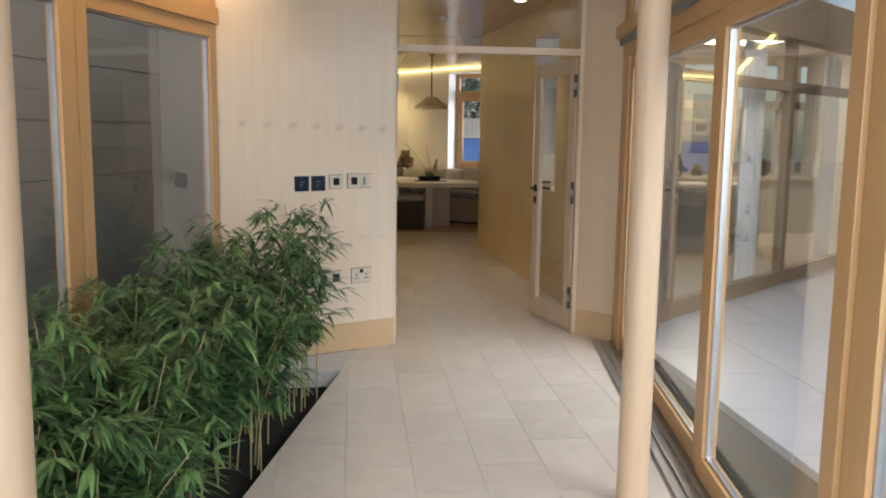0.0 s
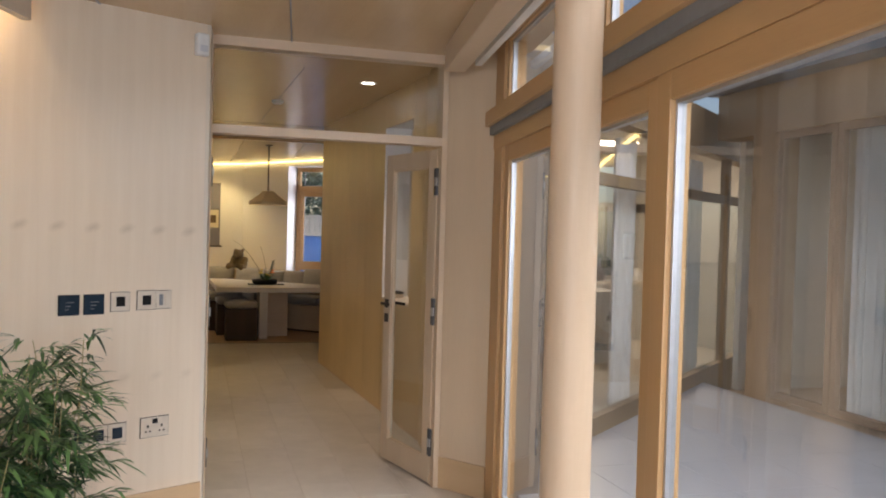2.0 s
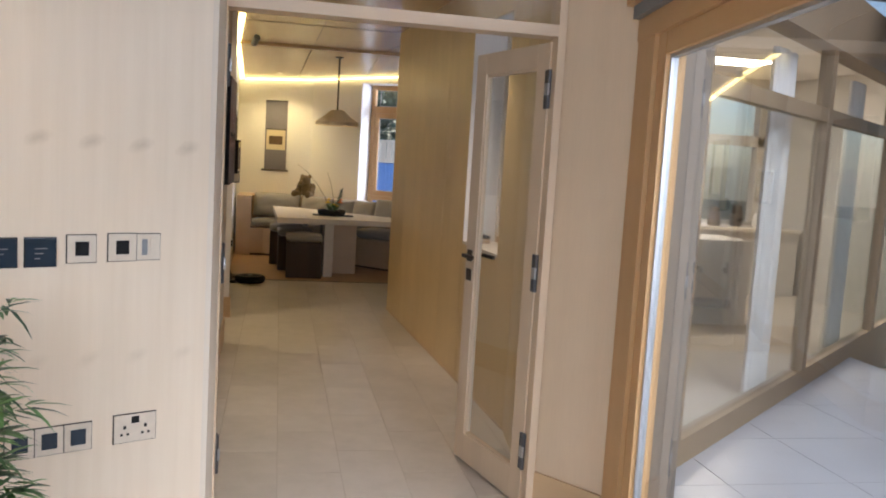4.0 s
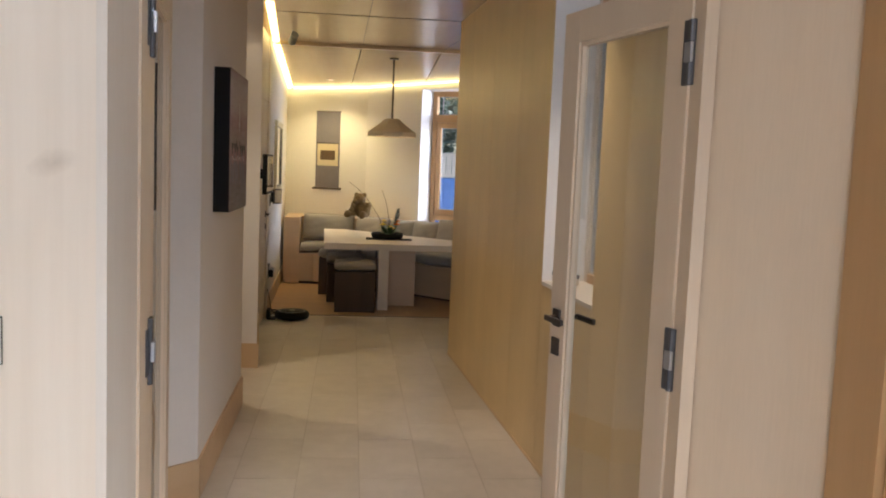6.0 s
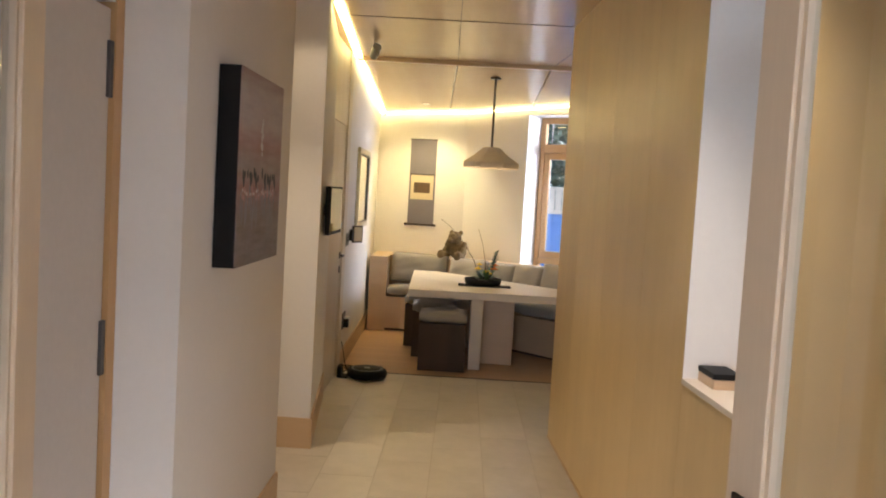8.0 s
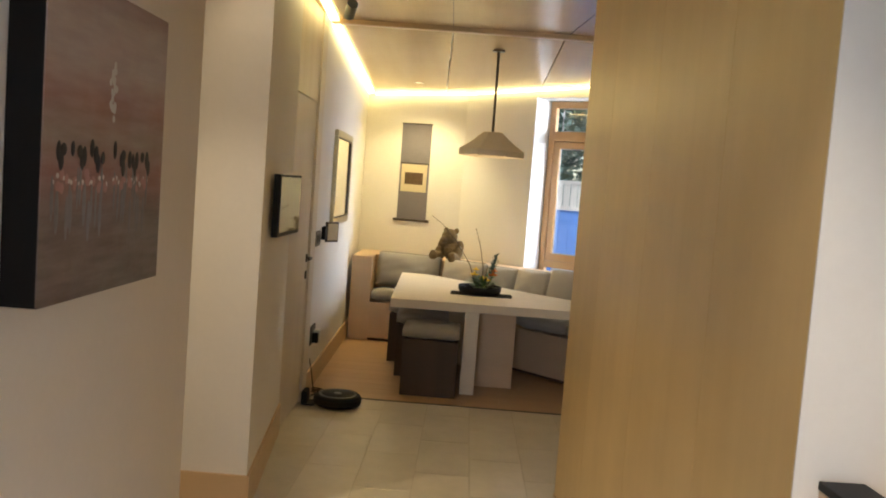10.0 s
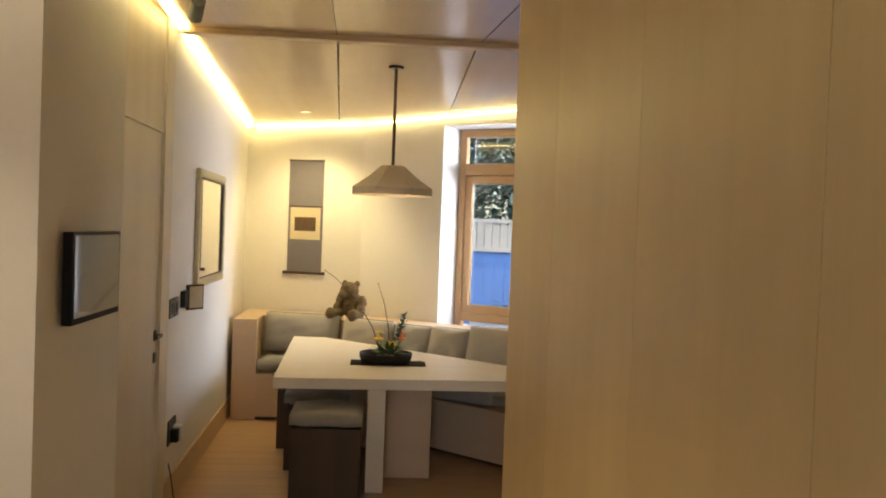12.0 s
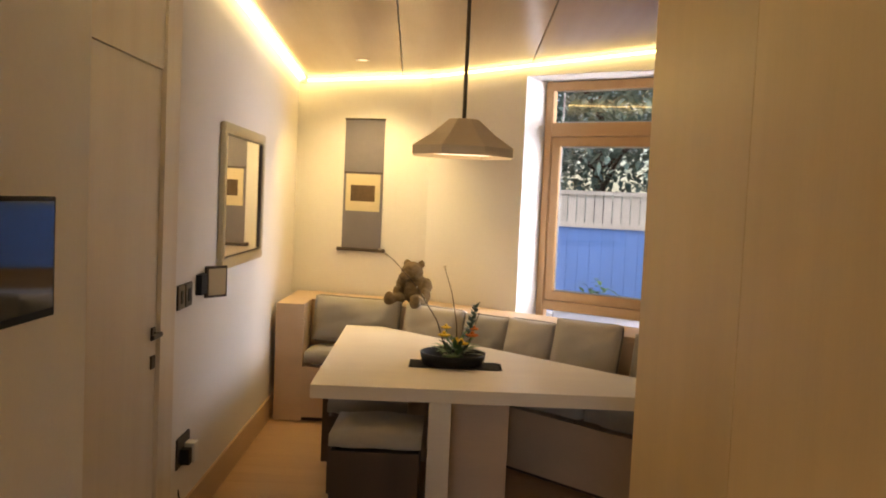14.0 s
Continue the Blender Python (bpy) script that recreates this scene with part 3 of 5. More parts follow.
def glazed_leaf(name, m, w, label, active):
    """A door leaf hinged at x = 0, running to x = w; handle near x = w."""
    t = thing(name, label, "door", m, kind="structure")
    d0, d1, top = -0.022, 0.022, 2.125
    part("stile", box(0, 0.105, d0, d1, 0.008, top, 0.003), DOORWOOD, t)
    part("stile", box(w - 0.105, w, d0, d1, 0.008, top, 0.003), DOORWOOD, t)
    part("bottom_rail", box(0.105, w - 0.105, d0, d1, 0.008, 0.155, 0.003), DOORWOOD, t)
    part("top_rail", box(0.105, w - 0.105, d0, d1, 2.02, top, 0.003), DOORWOOD, t)
    bead = bmesh.new()
    for a, b, c, d in ((0.105, 0.117, 0.155, 2.02), (w - 0.117, w - 0.105, 0.155, 2.02), (0.117, w - 0.117, 0.155, 0.167), (0.117, w - 0.117, 2.008, 2.02)):
        put_box(bead, a, b, -0.014, 0.014, c, d)
    part("glazing_bead", bead, DOORWOOD, t)
    pane = part("pane", box(0.112, w - 0.112, -0.004, 0.004, 0.16, 2.015), GLASS, t)
    pane.visible_shadow = False
    for z in (0.27, 1.10, 1.92):
        side = 1 if active else -1
        y0, y1 = sorted((side * 0.018, side * 0.030))
        part("hinge", box(-0.014, 0.020, y0, y1, z - 0.085, z + 0.085, 0.003), HINGE, t, "grey steel hinge")
        h = part("hinge", lathe([(0, z - 0.085), (0.010, z - 0.085), (0.010, z + 0.085), (0, z + 0.085)], 12, Matrix.Translation((-0.012, side * 0.024, 0))), HINGE, t, "grey steel hinge")
        y0, y1 = sorted((side * 0.028, side * 0.038))
        part("knuckle", box(-0.026, 0.004, y0, y1, z - 0.026, z + 0.026, 0.003), ALU, h, "bright steel knuckle")
    for s in (-1, 1) if active else ():
        y = s * 0.022
        rose = part("handle_plate", box(w - 0.078, w - 0.030, y, y + s * 0.008, 1.065, 1.125, 0.002), BRONZE, t, "square dark bronze handle rose")
        part("lever", box(w - 0.165, w - 0.045, y + s * 0.034, y + s * 0.048, 1.086, 1.106, 0.004), BRONZE, t, "dark bronze lever handle")
        part("lever_neck", box(w - 0.062, w - 0.046, y + s * 0.006, y + s * 0.045, 1.088, 1.104, 0.003), BRONZE, t)
        part("lock_plate", box(w - 0.078, w - 0.030, y, y + s * 0.008, 0.965, 1.025, 0.002), BRONZE, t, "square dark bronze lock plate")
    return t


HR, FR = (0.852, 5.795), (0.685, 6.49)
glazed_leaf("door_1", along(HR, FR), dist(HR, FR), "open pale ash door leaf with a tall glass pane", True)
HL, FL = (-0.565, 5.79), (-0.66, 6.50)
glazed_leaf("door_2", along(HL, FL), dist(HL, FL), "open pale ash door leaf with a tall glass pane", False)

# short wall beside the door and its skirting
Mr = along(JR, RW)
LR = dist(JR, RW)
# Tan door wood instead of maple puts this wall's shade into its colour.
structure("wall_beside_door", box(0.0, LR + 0.03, 0.0, 0.15, 0, HALL_Z + 0.1), DOORWOOD, "panelled wall beside the double door, tanned darker for its shade", Mr)
solid("baseboard", box(0.0, LR + 0.0, -0.014, 0, 0, 0.195), SKIRT, "plain oak skirting board at the wall foot", "baseboard", Mr, "structure")

# ---- corridor ----
structure("wall_corridor_left_a", prism([(-0.62, 5.80), (-0.62, 5.86), (-0.87, 6.52), (-1.0, 6.52), (-0.8, 5.80)], 0, CORR_Z), PLASTER, "white plastered corridor wall behind the open door")
structure("wall_corridor_left_b", box(-1.0, -0.87, 6.40, 7.40, 2.12, CORR_Z), PLASTER, "white plastered wall over the side door")
t = thing("door_3", "closed pale timber side door in the corridor", "door", pose(-0.90, 6.5, 0), kind="structure")
part("leaf", box(-0.02, 0.02, 0.03, 0.86, 0.008, 2.1, 0.003), painted("pale_painted_door", (0.62, 0.57, 0.52), 0.5), t)
for z in (0.3, 1.13, 1.93):
    part("hinge", box(0.018, 0.03, 0.84, 0.885, z - 0.08, z + 0.08, 0.003), HINGE, t, "grey steel hinge")
structure("door_frame_3", box(-0.94, -0.865, 7.365, 7.42, 0, 2.14), OAK, "oak jamb of the side door", None, "frame")
structure("wall_picture", prism([(-0.865, 7.425), (-0.72, 7.56), PW, (-0.90, PW[1]), (-1.6, PW[1]), (-1.6, 7.425)], 0, CORR_Z), PLASTER, "white plastered corridor wall with a painting")
bm = bmesh.new()
put_box(bm, 0, dist((-0.865, 7.425), (-0.72, 7.56)), -0.013, 0, 0, 0.19, along((-0.865, 7.425), (-0.72, 7.56)))
put_box(bm, 0, dist((-0.72, 7.56), PW) + 0.012, -0.013, 0, 0, 0.19, along((-0.72, 7.56), PW))
solid("baseboard", bm, SKIRT, "oak skirting board of the corridor", "baseboard", None, "structure")
structure("wall_pier", prism([(-1.7, 10.15), PIER, MW, (-1.1, 11.5), (-1.7, 11.5)], 0, CORR_Z + 0.05), PLASTER, "white plastered pier and wall with a small screen")
bm = bmesh.new()
put_box(bm, 0, 0.98, -0.013, 0, 0, 0.19, along((-1.7, 10.15), PIER))
put_box(bm, -0.013, dist(PIER, MW) - 0.02, -0.013, 0, 0, 0.19, along(PIER, MW))
solid("baseboard", bm, SKIRT, "oak skirting board of the pier", "baseboard", None, "structure")
structure("wall_passage", box(-1.75, -1.6, 7.5, 11.5, 0, CORR_Z), PLASTER, "white plastered wall closing the side passage")
# right-hand panelled wall with a niche
Mq = along(RWALL1, RWALL0)
LQ = dist(RWALL1, RWALL0)
QD = Vector((RWALL0[0] - RWALL1[0], RWALL0[1] - RWALL1[1])).normalized()


def qu(y):
    return (RWALL1[1] - y) / (RWALL1[1] - RWALL0[1]) * LQ


NB, NE = qu(8.03), qu(7.22)
w_ = thing("wall_panelled", "honey birch panelled corridor wall with a window niche", "wall", Mq, kind="structure")
joints = [0.0, qu(10.15), qu(9.41), qu(8.66), NB]
for a, b in zip(joints, joints[1:]):
    part("panel", box(a + 0.0015, b - 0.0015, 0, 0.022, 0, CORR_Z), PANEL, w_)
part("panel", box(NB + 0.0015, NE - 0.0015, 0, 0.022, 0, 1.0), PANEL, w_)
part("panel", box(NB + 0.0015, NE - 0.0015, 0, 0.022, 2.5, CORR_Z), PANEL, w_)
part("panel", box(NE + 0.0015, LQ, 0, 0.022, 0, CORR_Z), PANEL, w_)
bm = bmesh.new()
put_box(bm, 0, NB - 0.01, 0.026, 0.30, 0, CORR_Z)
put_box(bm, NE + 0.01, LQ + 0.02, 0.026, 0.30, 0, CORR_Z)
put_box(bm, NB - 0.01, NE + 0.01, 0.026, 0.30, 0, 0.99)
put_box(bm, NB - 0.01, NE + 0.01, 0.026, 0.30, 2.51, CORR_Z)
part("core", bm, PLASTER, w_)
structure("niche_reveal", box(NB - 0.006, NB + 0.004, 0.0, 0.30, 1.0, 2.5), PLASTER, "white plastered niche side", Mq, "niche")
structure("niche_sill", box(NB + 0.004, NE - 0.004, -0.004, 0.30, 0.992, 1.012), MAPLE_H, "pale timber niche sill", Mq, "sill")
glazed_bay(Mq, NB + 0.004, NE - 0.004, 1.012, 2.5, 0.045, 0.05, 0.05, "window_9", "pale framed niche window", 0.05, 0.235, MAPLE)
t = thing("small_box", "small brown box with a dark lid on the niche sill", "box", Mq @ pose(NB + 0.10, 0.10, 1.012))
part("body", box(-0.08, 0.08, -0.05, 0.05, 0, 0.035, 0.004), BENCHWOOD, t, "brown wooden body")
part("lid", box(-0.082, 0.082, -0.052, 0.052, 0.035, 0.055, 0.004), BLACK, t, "dark lid")
bm = bmesh.new()
put_box(bm, 0.0, LQ, -0.006, 0.0, 0.0, 0.012)
structure("baseboard_shadow_gap", bm, SKIRT, "thin oak strip at the foot of the panels", Mq, "baseboard")
structure("wall_corridor_right_end", prism([(0.90, 5.87), (1.08, 5.55), (1.5, 5.6), (1.36, 6.9), RWALL0], 0, CORR_Z), PANEL, "birch wall behind the open door leaf")
structure("wall_end_cladding", prism([(1.15, 5.535), (1.50, 5.575), (1.50, 5.594), (1.15, 5.553)], -0.1, 2.75), wood("silvered_boards", (0.20, 0.17, 0.14), (0.13, 0.11, 0.09), "z", 0.7, 0.7), "weathered grey boards outside the end wall")
structure("wall_dining_near", prism([(0.86, 10.765), (2.75, 10.765), (2.75, 10.9), (1.1, 10.9), (0.84, 10.8)], 0, 3.0), PLASTER, "white plastered wall behind the panelled corner")

structure("ceiling_corridor", prism([(-1.75, 5.80), (1.35, 5.80), (1.3, 6.9), (1.13, 10.7), (2.8, 10.72), (2.8, 12.46), (-1.75, 12.46)], CORR_Z, CORR_Z + 0.08), CEIL, "satin birch ceiling of the corridor", None, "ceiling")

bm = bmesh.new()
for p, q in (((0.025, 12.455), (0.13, 7.0)), ((0.866, 12.455), (1.02, 10.8)), ((-0.9, 10.72), (0.84, 10.72))):
    put_box(bm, 0, dist(p, q), -0.002, 0.002, CORR_Z - 0.003, CORR_Z, along(p, q))
structure("ceiling_joints_corridor", bm, DARKWOOD, "thin dark joints between corridor ceiling panels", None, "ceiling")

# ---- dining corner ----
structure("wall_door_head", prism([MW, MIR0, (-1.1, 12.43), (-1.1, 11.5)], 2.16, CORR_Z + 0.05), MAPLE, "pale maple panel over the flush door")
t = thing("door_4", "closed pale maple flush door with dark lever handle", "door", along(MW, (-0.885, 12.24)), kind="structure")
LW = dist(MW, (-0.885, 12.24))
part("leaf", box(0.004, LW - 0.002, 0.004, 0.05, 0.008, 2.156, 0.001), MAPLE, t)
part("handle_plate", box(LW - 0.075, LW - 0.03, -0.005, 0.004, 1.03, 1.085, 0.002), BRONZE, t, "square dark bronze handle rose")
part("lever", box(LW - 0.16, LW - 0.045, -0.04, -0.026, 1.048, 1.068, 0.004), BRONZE, t, "dark bronze lever handle")
part("lever_neck", box(LW - 0.062, LW - 0.046, -0.03, 0.006, 1.05, 1.066, 0.003), BRONZE, t)
part("lock_plate", box(LW - 0.075, LW - 0.03, -0.005, 0.004, 0.91, 0.965, 0.002), BRONZE, t, "square dark bronze lock plate")
structure("door_frame_4", box(LW, dist(MW, MIR0), -0.012, 0.06, 0, CORR_Z + 0.05), MAPLE, "pale maple door post beside the flush door", along(MW, MIR0), "frame")
structure("door_frame_4_backing", box(-1.1, -0.94, 11.5, 12.43, 0, 2.16), BLACK, "dark back of the flush door", None, "frame")
Mm = along(MIR0, COR1)
LM = dist(MIR0, COR1)
structure("wall_mirror", box(0, LM + 0.15, 0, 0.2, 0, 3.0), PLASTER, "white plastered wall with a framed mirror", Mm)
solid("baseboard", box(0.0, LM, -0.014, 0, 0, 0.17), SKIRT, "oak skirting board below the mirror", "baseboard", Mm, "structure")
Mw1 = along(COR1, COR2)
LW1 = dist(COR1, COR2)
structure("wall_scroll", box(-0.1, LW1 + 0.03, 0, 0.2, 0, 3.0), PLASTER, "white plastered wall with a hanging scroll", Mw1)
Mw2 = along(COR2, WIN1)
LW2 = dist(COR2, WIN1)
RV, RVE = 0.85, 2.05     # reveal of the window opening, along the wall
bm = bmesh.new()
put_box(bm, 0, RV, 0, 0.46, 0, 3.0)
put_box(bm, RVE, LW2 + 0.1, 0, 0.46, 0, 3.0)
put_box(bm, RV, RVE, 0, 0.46, 0, 0.60)
put_box(bm, RV, RVE, 0, 0.46, 2.60, 3.0)
structure("wall_window", bm, PLASTER, "white plastered wall with a deep window opening", Mw2)
structure("window_sill", box(RV + 0.003, RVE - 0.003, -0.03, 0.30, 0.601, 0.62, 0.004), painted("white_sill", (0.8, 0.8, 0.78), 0.4), "white painted window sill", Mw2, "sill")
structure("wall_dining_right", box(2.6, 2.8, 10.8, 13.95, 0, 3.0), PLASTER, "white plastered wall closing the dining corner")


def dining_z(x, y):
    return 2.81 - 0.057 * (y - 12.48) + 0.02 * x


def sloped(poly, thick):
    bm = bmesh.new()
    lo = [bm.verts.new((x, y, dining_z(x, y))) for x, y in poly]
    hi = [bm.verts.new((x, y, dining_z(x, y) + thick)) for x, y in poly]
    n = len(poly)
    bm.faces.new(lo[::-1]), bm.faces.new(hi)
    for i in range(n):
        bm.faces.new((lo[i], lo[(i + 1) % n], hi[(i + 1) % n], hi[i]))
    bmesh.ops.recalc_face_normals(bm, faces=bm.faces[:])
    return bm


CO = [(-0.87, 12.54), (0.02, 12.54), (-0.10, 15.50), (-0.95, 15.73)]
CP = [(0.03, 12.54), (0.86, 12.54), (0.87, 14.93), (0.13, 15.43), (-0.09, 15.49)]
CQ = [(0.87, 12.54), (2.7, 12.54), (2.7, 13.70), (0.88, 14.92)]
bm = bmesh.new()
for poly in (CO, CP, CQ):
    b2 = sloped(poly, 0.03)
    tmp = bpy.data.meshes.new("tmp")
    b2.to_mesh(tmp)
    b2.free()
    bm.from_mesh(tmp)
    bpy.data.meshes.remove(tmp)
structure("ceiling_dining", bm, CEIL, "satin birch ceiling panels over the dining corner", None, "ceiling")
structure("ceiling_dining_upper", box(-1.2, 2.9, 12.46, 16.1, 2.99, 3.05), PLASTER, "white upper ceiling over the cove", None, "ceiling")
structure("ceiling_trim", box(-0.86, 2.7, 12.46, 12.54, CORR_Z - 0.03, CORR_Z + 0.03), SKIRT, "oak trim between the two ceilings", None, "trim")

# cove light round the dining corner, in the gap between ceiling panels and walls
def led_run(p, q, width=0.06):
    m = along(p, q)
    bm = bmesh.new()
    pts = []
    for u in (0.0, dist(p, q)):
        w = m @ Vector((u, 0, 0))
        pts.append((u, dining_z(w.x, w.y) - 0.022))
    vs = [bm.verts.new((u, y, z + dz)) for dz in (0, 0.012) for (u, z) in pts for y in (-0.006 - width, -0.006)]
    for f in ((0, 1, 3, 2), (4, 6, 7, 5), (0, 2, 6, 4), (1, 5, 7, 3)):
        bm.faces.new([vs[i] for i in f])
    bmesh.ops.recalc_face_normals(bm, faces=bm.faces[:])
    solid("led_strip", bm, LED, "glowing warm LED strip in the ceiling gap", "lamp", m)


led_run((-0.883, 12.6), (-0.955, 15.68))
led_run((-0.93, 15.74), (0.13, 15.447), 0.05)
led_run((0.16, 15.43), (2.5, 13.87), 0.036)
solid("led_strip", box(0.1, 2.3, -0.066, -0.008, 2.772, 2.784), LED, "glowing warm LED strip along the corridor ceiling", "lamp", along((-0.73, 10.2), (-0.875, 12.45)))
spot_lamp("passage_downlight", (-1.42, 9.55, 2.76), (-0.30, 9.20, 0), 60, 80, (1, 0.80, 0.50), 0.7, 0.04)
spot_lamp("pier_spot", (-0.80, 9.85, 2.76), (-0.95, 10.15, 0.5), 5, 90, (1, 0.78, 0.46), 0.8)
spot_lamp("scroll_downlight", (-0.36, 14.95, 2.60), (-0.40, 15.40, 1.1), 52, 115, (1, 0.80, 0.35), 0.8)

# ---- dining furniture ----
TOP = [(-0.32, 12.82), (1.70, 12.88), (1.86, 13.02), (1.34, 13.42), (-0.12, 14.80), (-0.385, 14.80)]
t = thing("dining_table", "bleached oak dining table with a slanted edge", "table", pose(0, 0, 0))
part("tabletop", prism(TOP, 0.662, 0.732, 0.004), TABLEWOOD, t)
part("leg", box(0.272, 0.385, 12.87, 13.45, 0, 0.662, 0.003), TABLEWOOD, t)
part("leg", box(0.387, 0.70, 13.20, 13.31, 0, 0.662, 0.003), BENCHWOOD, t)
part("leg", box(0.10, 0.27, 14.0, 14.1, 0, 0.662, 0.003), TABLEWOOD, t)


def stool(m, label):
    t = thing("cube_stool", label, "stool", m, "stools under the table")
    part("side_panel", box(-0.215, 0.215, -0.215, -0.195, 0.0, 0.44, 0.002), DARKWOOD, t)
    part("side_panel", box(-0.215, 0.215, 0.195, 0.215, 0.0, 0.44, 0.002), DARKWOOD, t)
    part("side_panel", box(-0.215, -0.195, -0.194, 0.194, 0.0, 0.44, 0.002), DARKWOOD, t)
    part("side_panel", box(0.195, 0.215, -0.194, 0.194, 0.0, 0.44, 0.002), DARKWOOD, t)
    part("seat_board", box(-0.194, 0.194, -0.194, 0.194, 0.41, 0.435), DARKWOOD, t)
    part("cushion", cushion_bm(0.45, 0.45, 0.11, Matrix.Translation((0, 0, 0.493)), 0.3, 8, 3), CUSHION, t, "grey linen seat pad", True)
    return t


s_ = stool(pose(0.022, 12.915, 0), "dark walnut cube stool with a grey cushion")
copy_thing(s_, pose(-0.085, 13.56, 0, 0, 0, 2))
copy_thing(s_, pose(-0.19, 14.12, 0, 0, 0, -1))

# bench: a base that turns the corner, a ledge behind it, an end panel, loose cushions
b0, b1, b2, b3 = (-0.70, 14.83), (-0.52, 14.83), (0.70, 13.97), (1.95, 12.75)
l0, l1, l2 = (-0.70, 15.16), (0.02, 14.95), (2.16, 13.52)
t = thing("corner_bench", "built-in oak corner bench round the table", "bench", pose(0, 0, 0))
part("base", prism([b0, b1, b2, b3, (2.3, 13.1), l2, l1, l0], 0.03, 0.40), BENCHWOOD, t)
part("plinth", prism([(b0[0], b0[1] + 0.03), (b1[0], b1[1] + 0.03), (b2[0] + 0.02, b2[1] + 0.03), (b3[0] + 0.02, b3[1] + 0.03), (2.3, 13.1), l2, l1, l0], 0.0, 0.029), DARKWOOD, t, "dark recessed plinth")
part("end_panel", box(-0.905, -0.70, 14.83, 15.70, 0, 0.865, 0.003), BENCHWOOD, t)
part("ledge", prism([l0, l1, l2, (2.45, 13.84), (0.14, 15.42), (-0.70, 15.65)], 0.835, 0.865), BENCHWOOD, t, "oak ledge behind the cushions")
part("back_panel", prism([l0, l1, l2, (2.19, 13.55), (0.04, 14.985), (-0.70, 15.2)], 0.40, 0.834), BENCHWOOD, t)


def seat_pad(p, q, label, seed):
    """A seat cushion whose front edge runs from p to q."""
    L = dist(p, q)
    return solid("seat_cushion", cushion_bm(L - 0.01, 0.48, 0.14, Matrix.Translation((L / 2, 0.225, 0.475)), 0.28, 9, seed), CUSHION, label, "cushion", along(p, q), "", "bench cushions", True)


solid("seat_cushion", cushion_bm(0.62, 0.34, 0.14, pose(-0.38, 14.98, 0.475), 0.28, 8, 2), CUSHION, "grey linen seat cushion at the bench end", "cushion", None, "", "bench cushions", True)
d1 = Vector((b2[0] - b1[0], b2[1] - b1[1])).normalized()
n1 = Vector((-d1.y, d1.x))
seat_pad((b1[0] + 0.42 * d1.x, b1[1] + 0.42 * d1.y), (b2[0] - 0.02, b2[1] + 0.0), "grey linen seat cushion on the bench", 4)
d2 = Vector((b3[0] - b2[0], b3[1] - b2[1])).normalized()
seat_pad((b2[0] + 0.03 * d2.x, b2[1] + 0.03 * d2.y), (b2[0] + 0.62 * d2.x, b2[1] + 0.62 * d2.y), "grey linen seat cushion on the bench", 5)
seat_pad((b2[0] + 0.64 * d2.x, b2[1] + 0.64 * d2.y), (b2[0] + 1.5 * d2.x, b2[1] + 1.5 * d2.y), "grey linen seat cushion on the bench", 6)


def back_cushion(x, y, w, h, turn, tilt, mat, seed, label, z=0.575):
    m = pose(x, y, z + h / 2 - 0.01, 90 - tilt, 0, turn)
    t = thing("back_cushion", label, "cushion", m, "bench cushions")
    part("cover", cushion_bm(w, h, 0.19, None, 0.6, 18, seed, 0.0022), mat, t, "", True)
    a, b, r = w / 2 + 0.002, h / 2 + 0.002, 0.03
    loop = []
    for cx, cy, start in ((a - r, b - r, 0), (r - a, b - r, 90), (r - a, r - b, 180), (a - r, r - b, 270)):
        loop += [(cx + r * math.cos(radians(start + s)), cy + r * math.sin(radians(start + s)), 0) for s in (0, 45, 90)]
    part("piping", tube(loop + loop[:1], 0.006, 6), PIPING, t, "thin corded seam")
    return t


back_cushion(-0.335, 15.00, 0.68, 0.34, -16, 10, CUSHION, 11, "long grey linen back cushion against the wall")
back_cushion(0.245, 14.755, 0.50, 0.33, -34, 12, CUSHION_B, 12, "beige linen back cushion below the toy bear")
back_cushion(0.62, 14.50, 0.36, 0.32, -34, 14, CUSHION, 13, "grey linen back cushion on the bench")
back_cushion(0.90, 14.29, 0.36, 0.33, -36, 16, CUSHION_B, 14, "beige linen scatter cushion below the window")
back_cushion(1.23, 14.03, 0.44, 0.375, -30, 20, CUSHION_B, 15, "crumpled beige scatter cushion below the window")
back_cushion(1.68, 13.79, 0.42, 0.33, -34, 14, CUSHION, 16, "grey linen back cushion below the window")


# toy bear on the ledge: one plain mesh
def ball(bm, x, y, z, rx, ry, rz, seg=14):
    made = bmesh.ops.create_uvsphere(bm, u_segments=seg, v_segments=seg // 2 + 2, radius=1.0)
    bmesh.ops.transform(bm, matrix=Matrix.Translation((x, y, z)) @ Matrix.Diagonal((rx, ry, rz, 1)), verts=made["verts"])


bm = bmesh.new()
ball(bm, 0, 0.02, 0.115, 0.105, 0.092, 0.120)
ball(bm, -0.022, -0.028, 0.258, 0.084, 0.080, 0.076)
ball(bm, -0.042, -0.100, 0.226, 0.043, 0.040, 0.034)
for s in (-1, 1):
    ball(bm, s * 0.064 - 0.020, -0.006, 0.318, 0.030, 0.018, 0.028, 10)
    ball(bm, s * 0.112, -0.030, 0.160, 0.040, 0.046, 0.062, 10)
    ball(bm, s * 0.122, -0.060, 0.095, 0.036, 0.044, 0.062, 10)
    ball(bm, s * 0.100, -0.105, 0.050, 0.052, 0.095, 0.046, 10)
    ball(bm, s * 0.112, -0.185, 0.058, 0.046, 0.032, 0.056, 10)
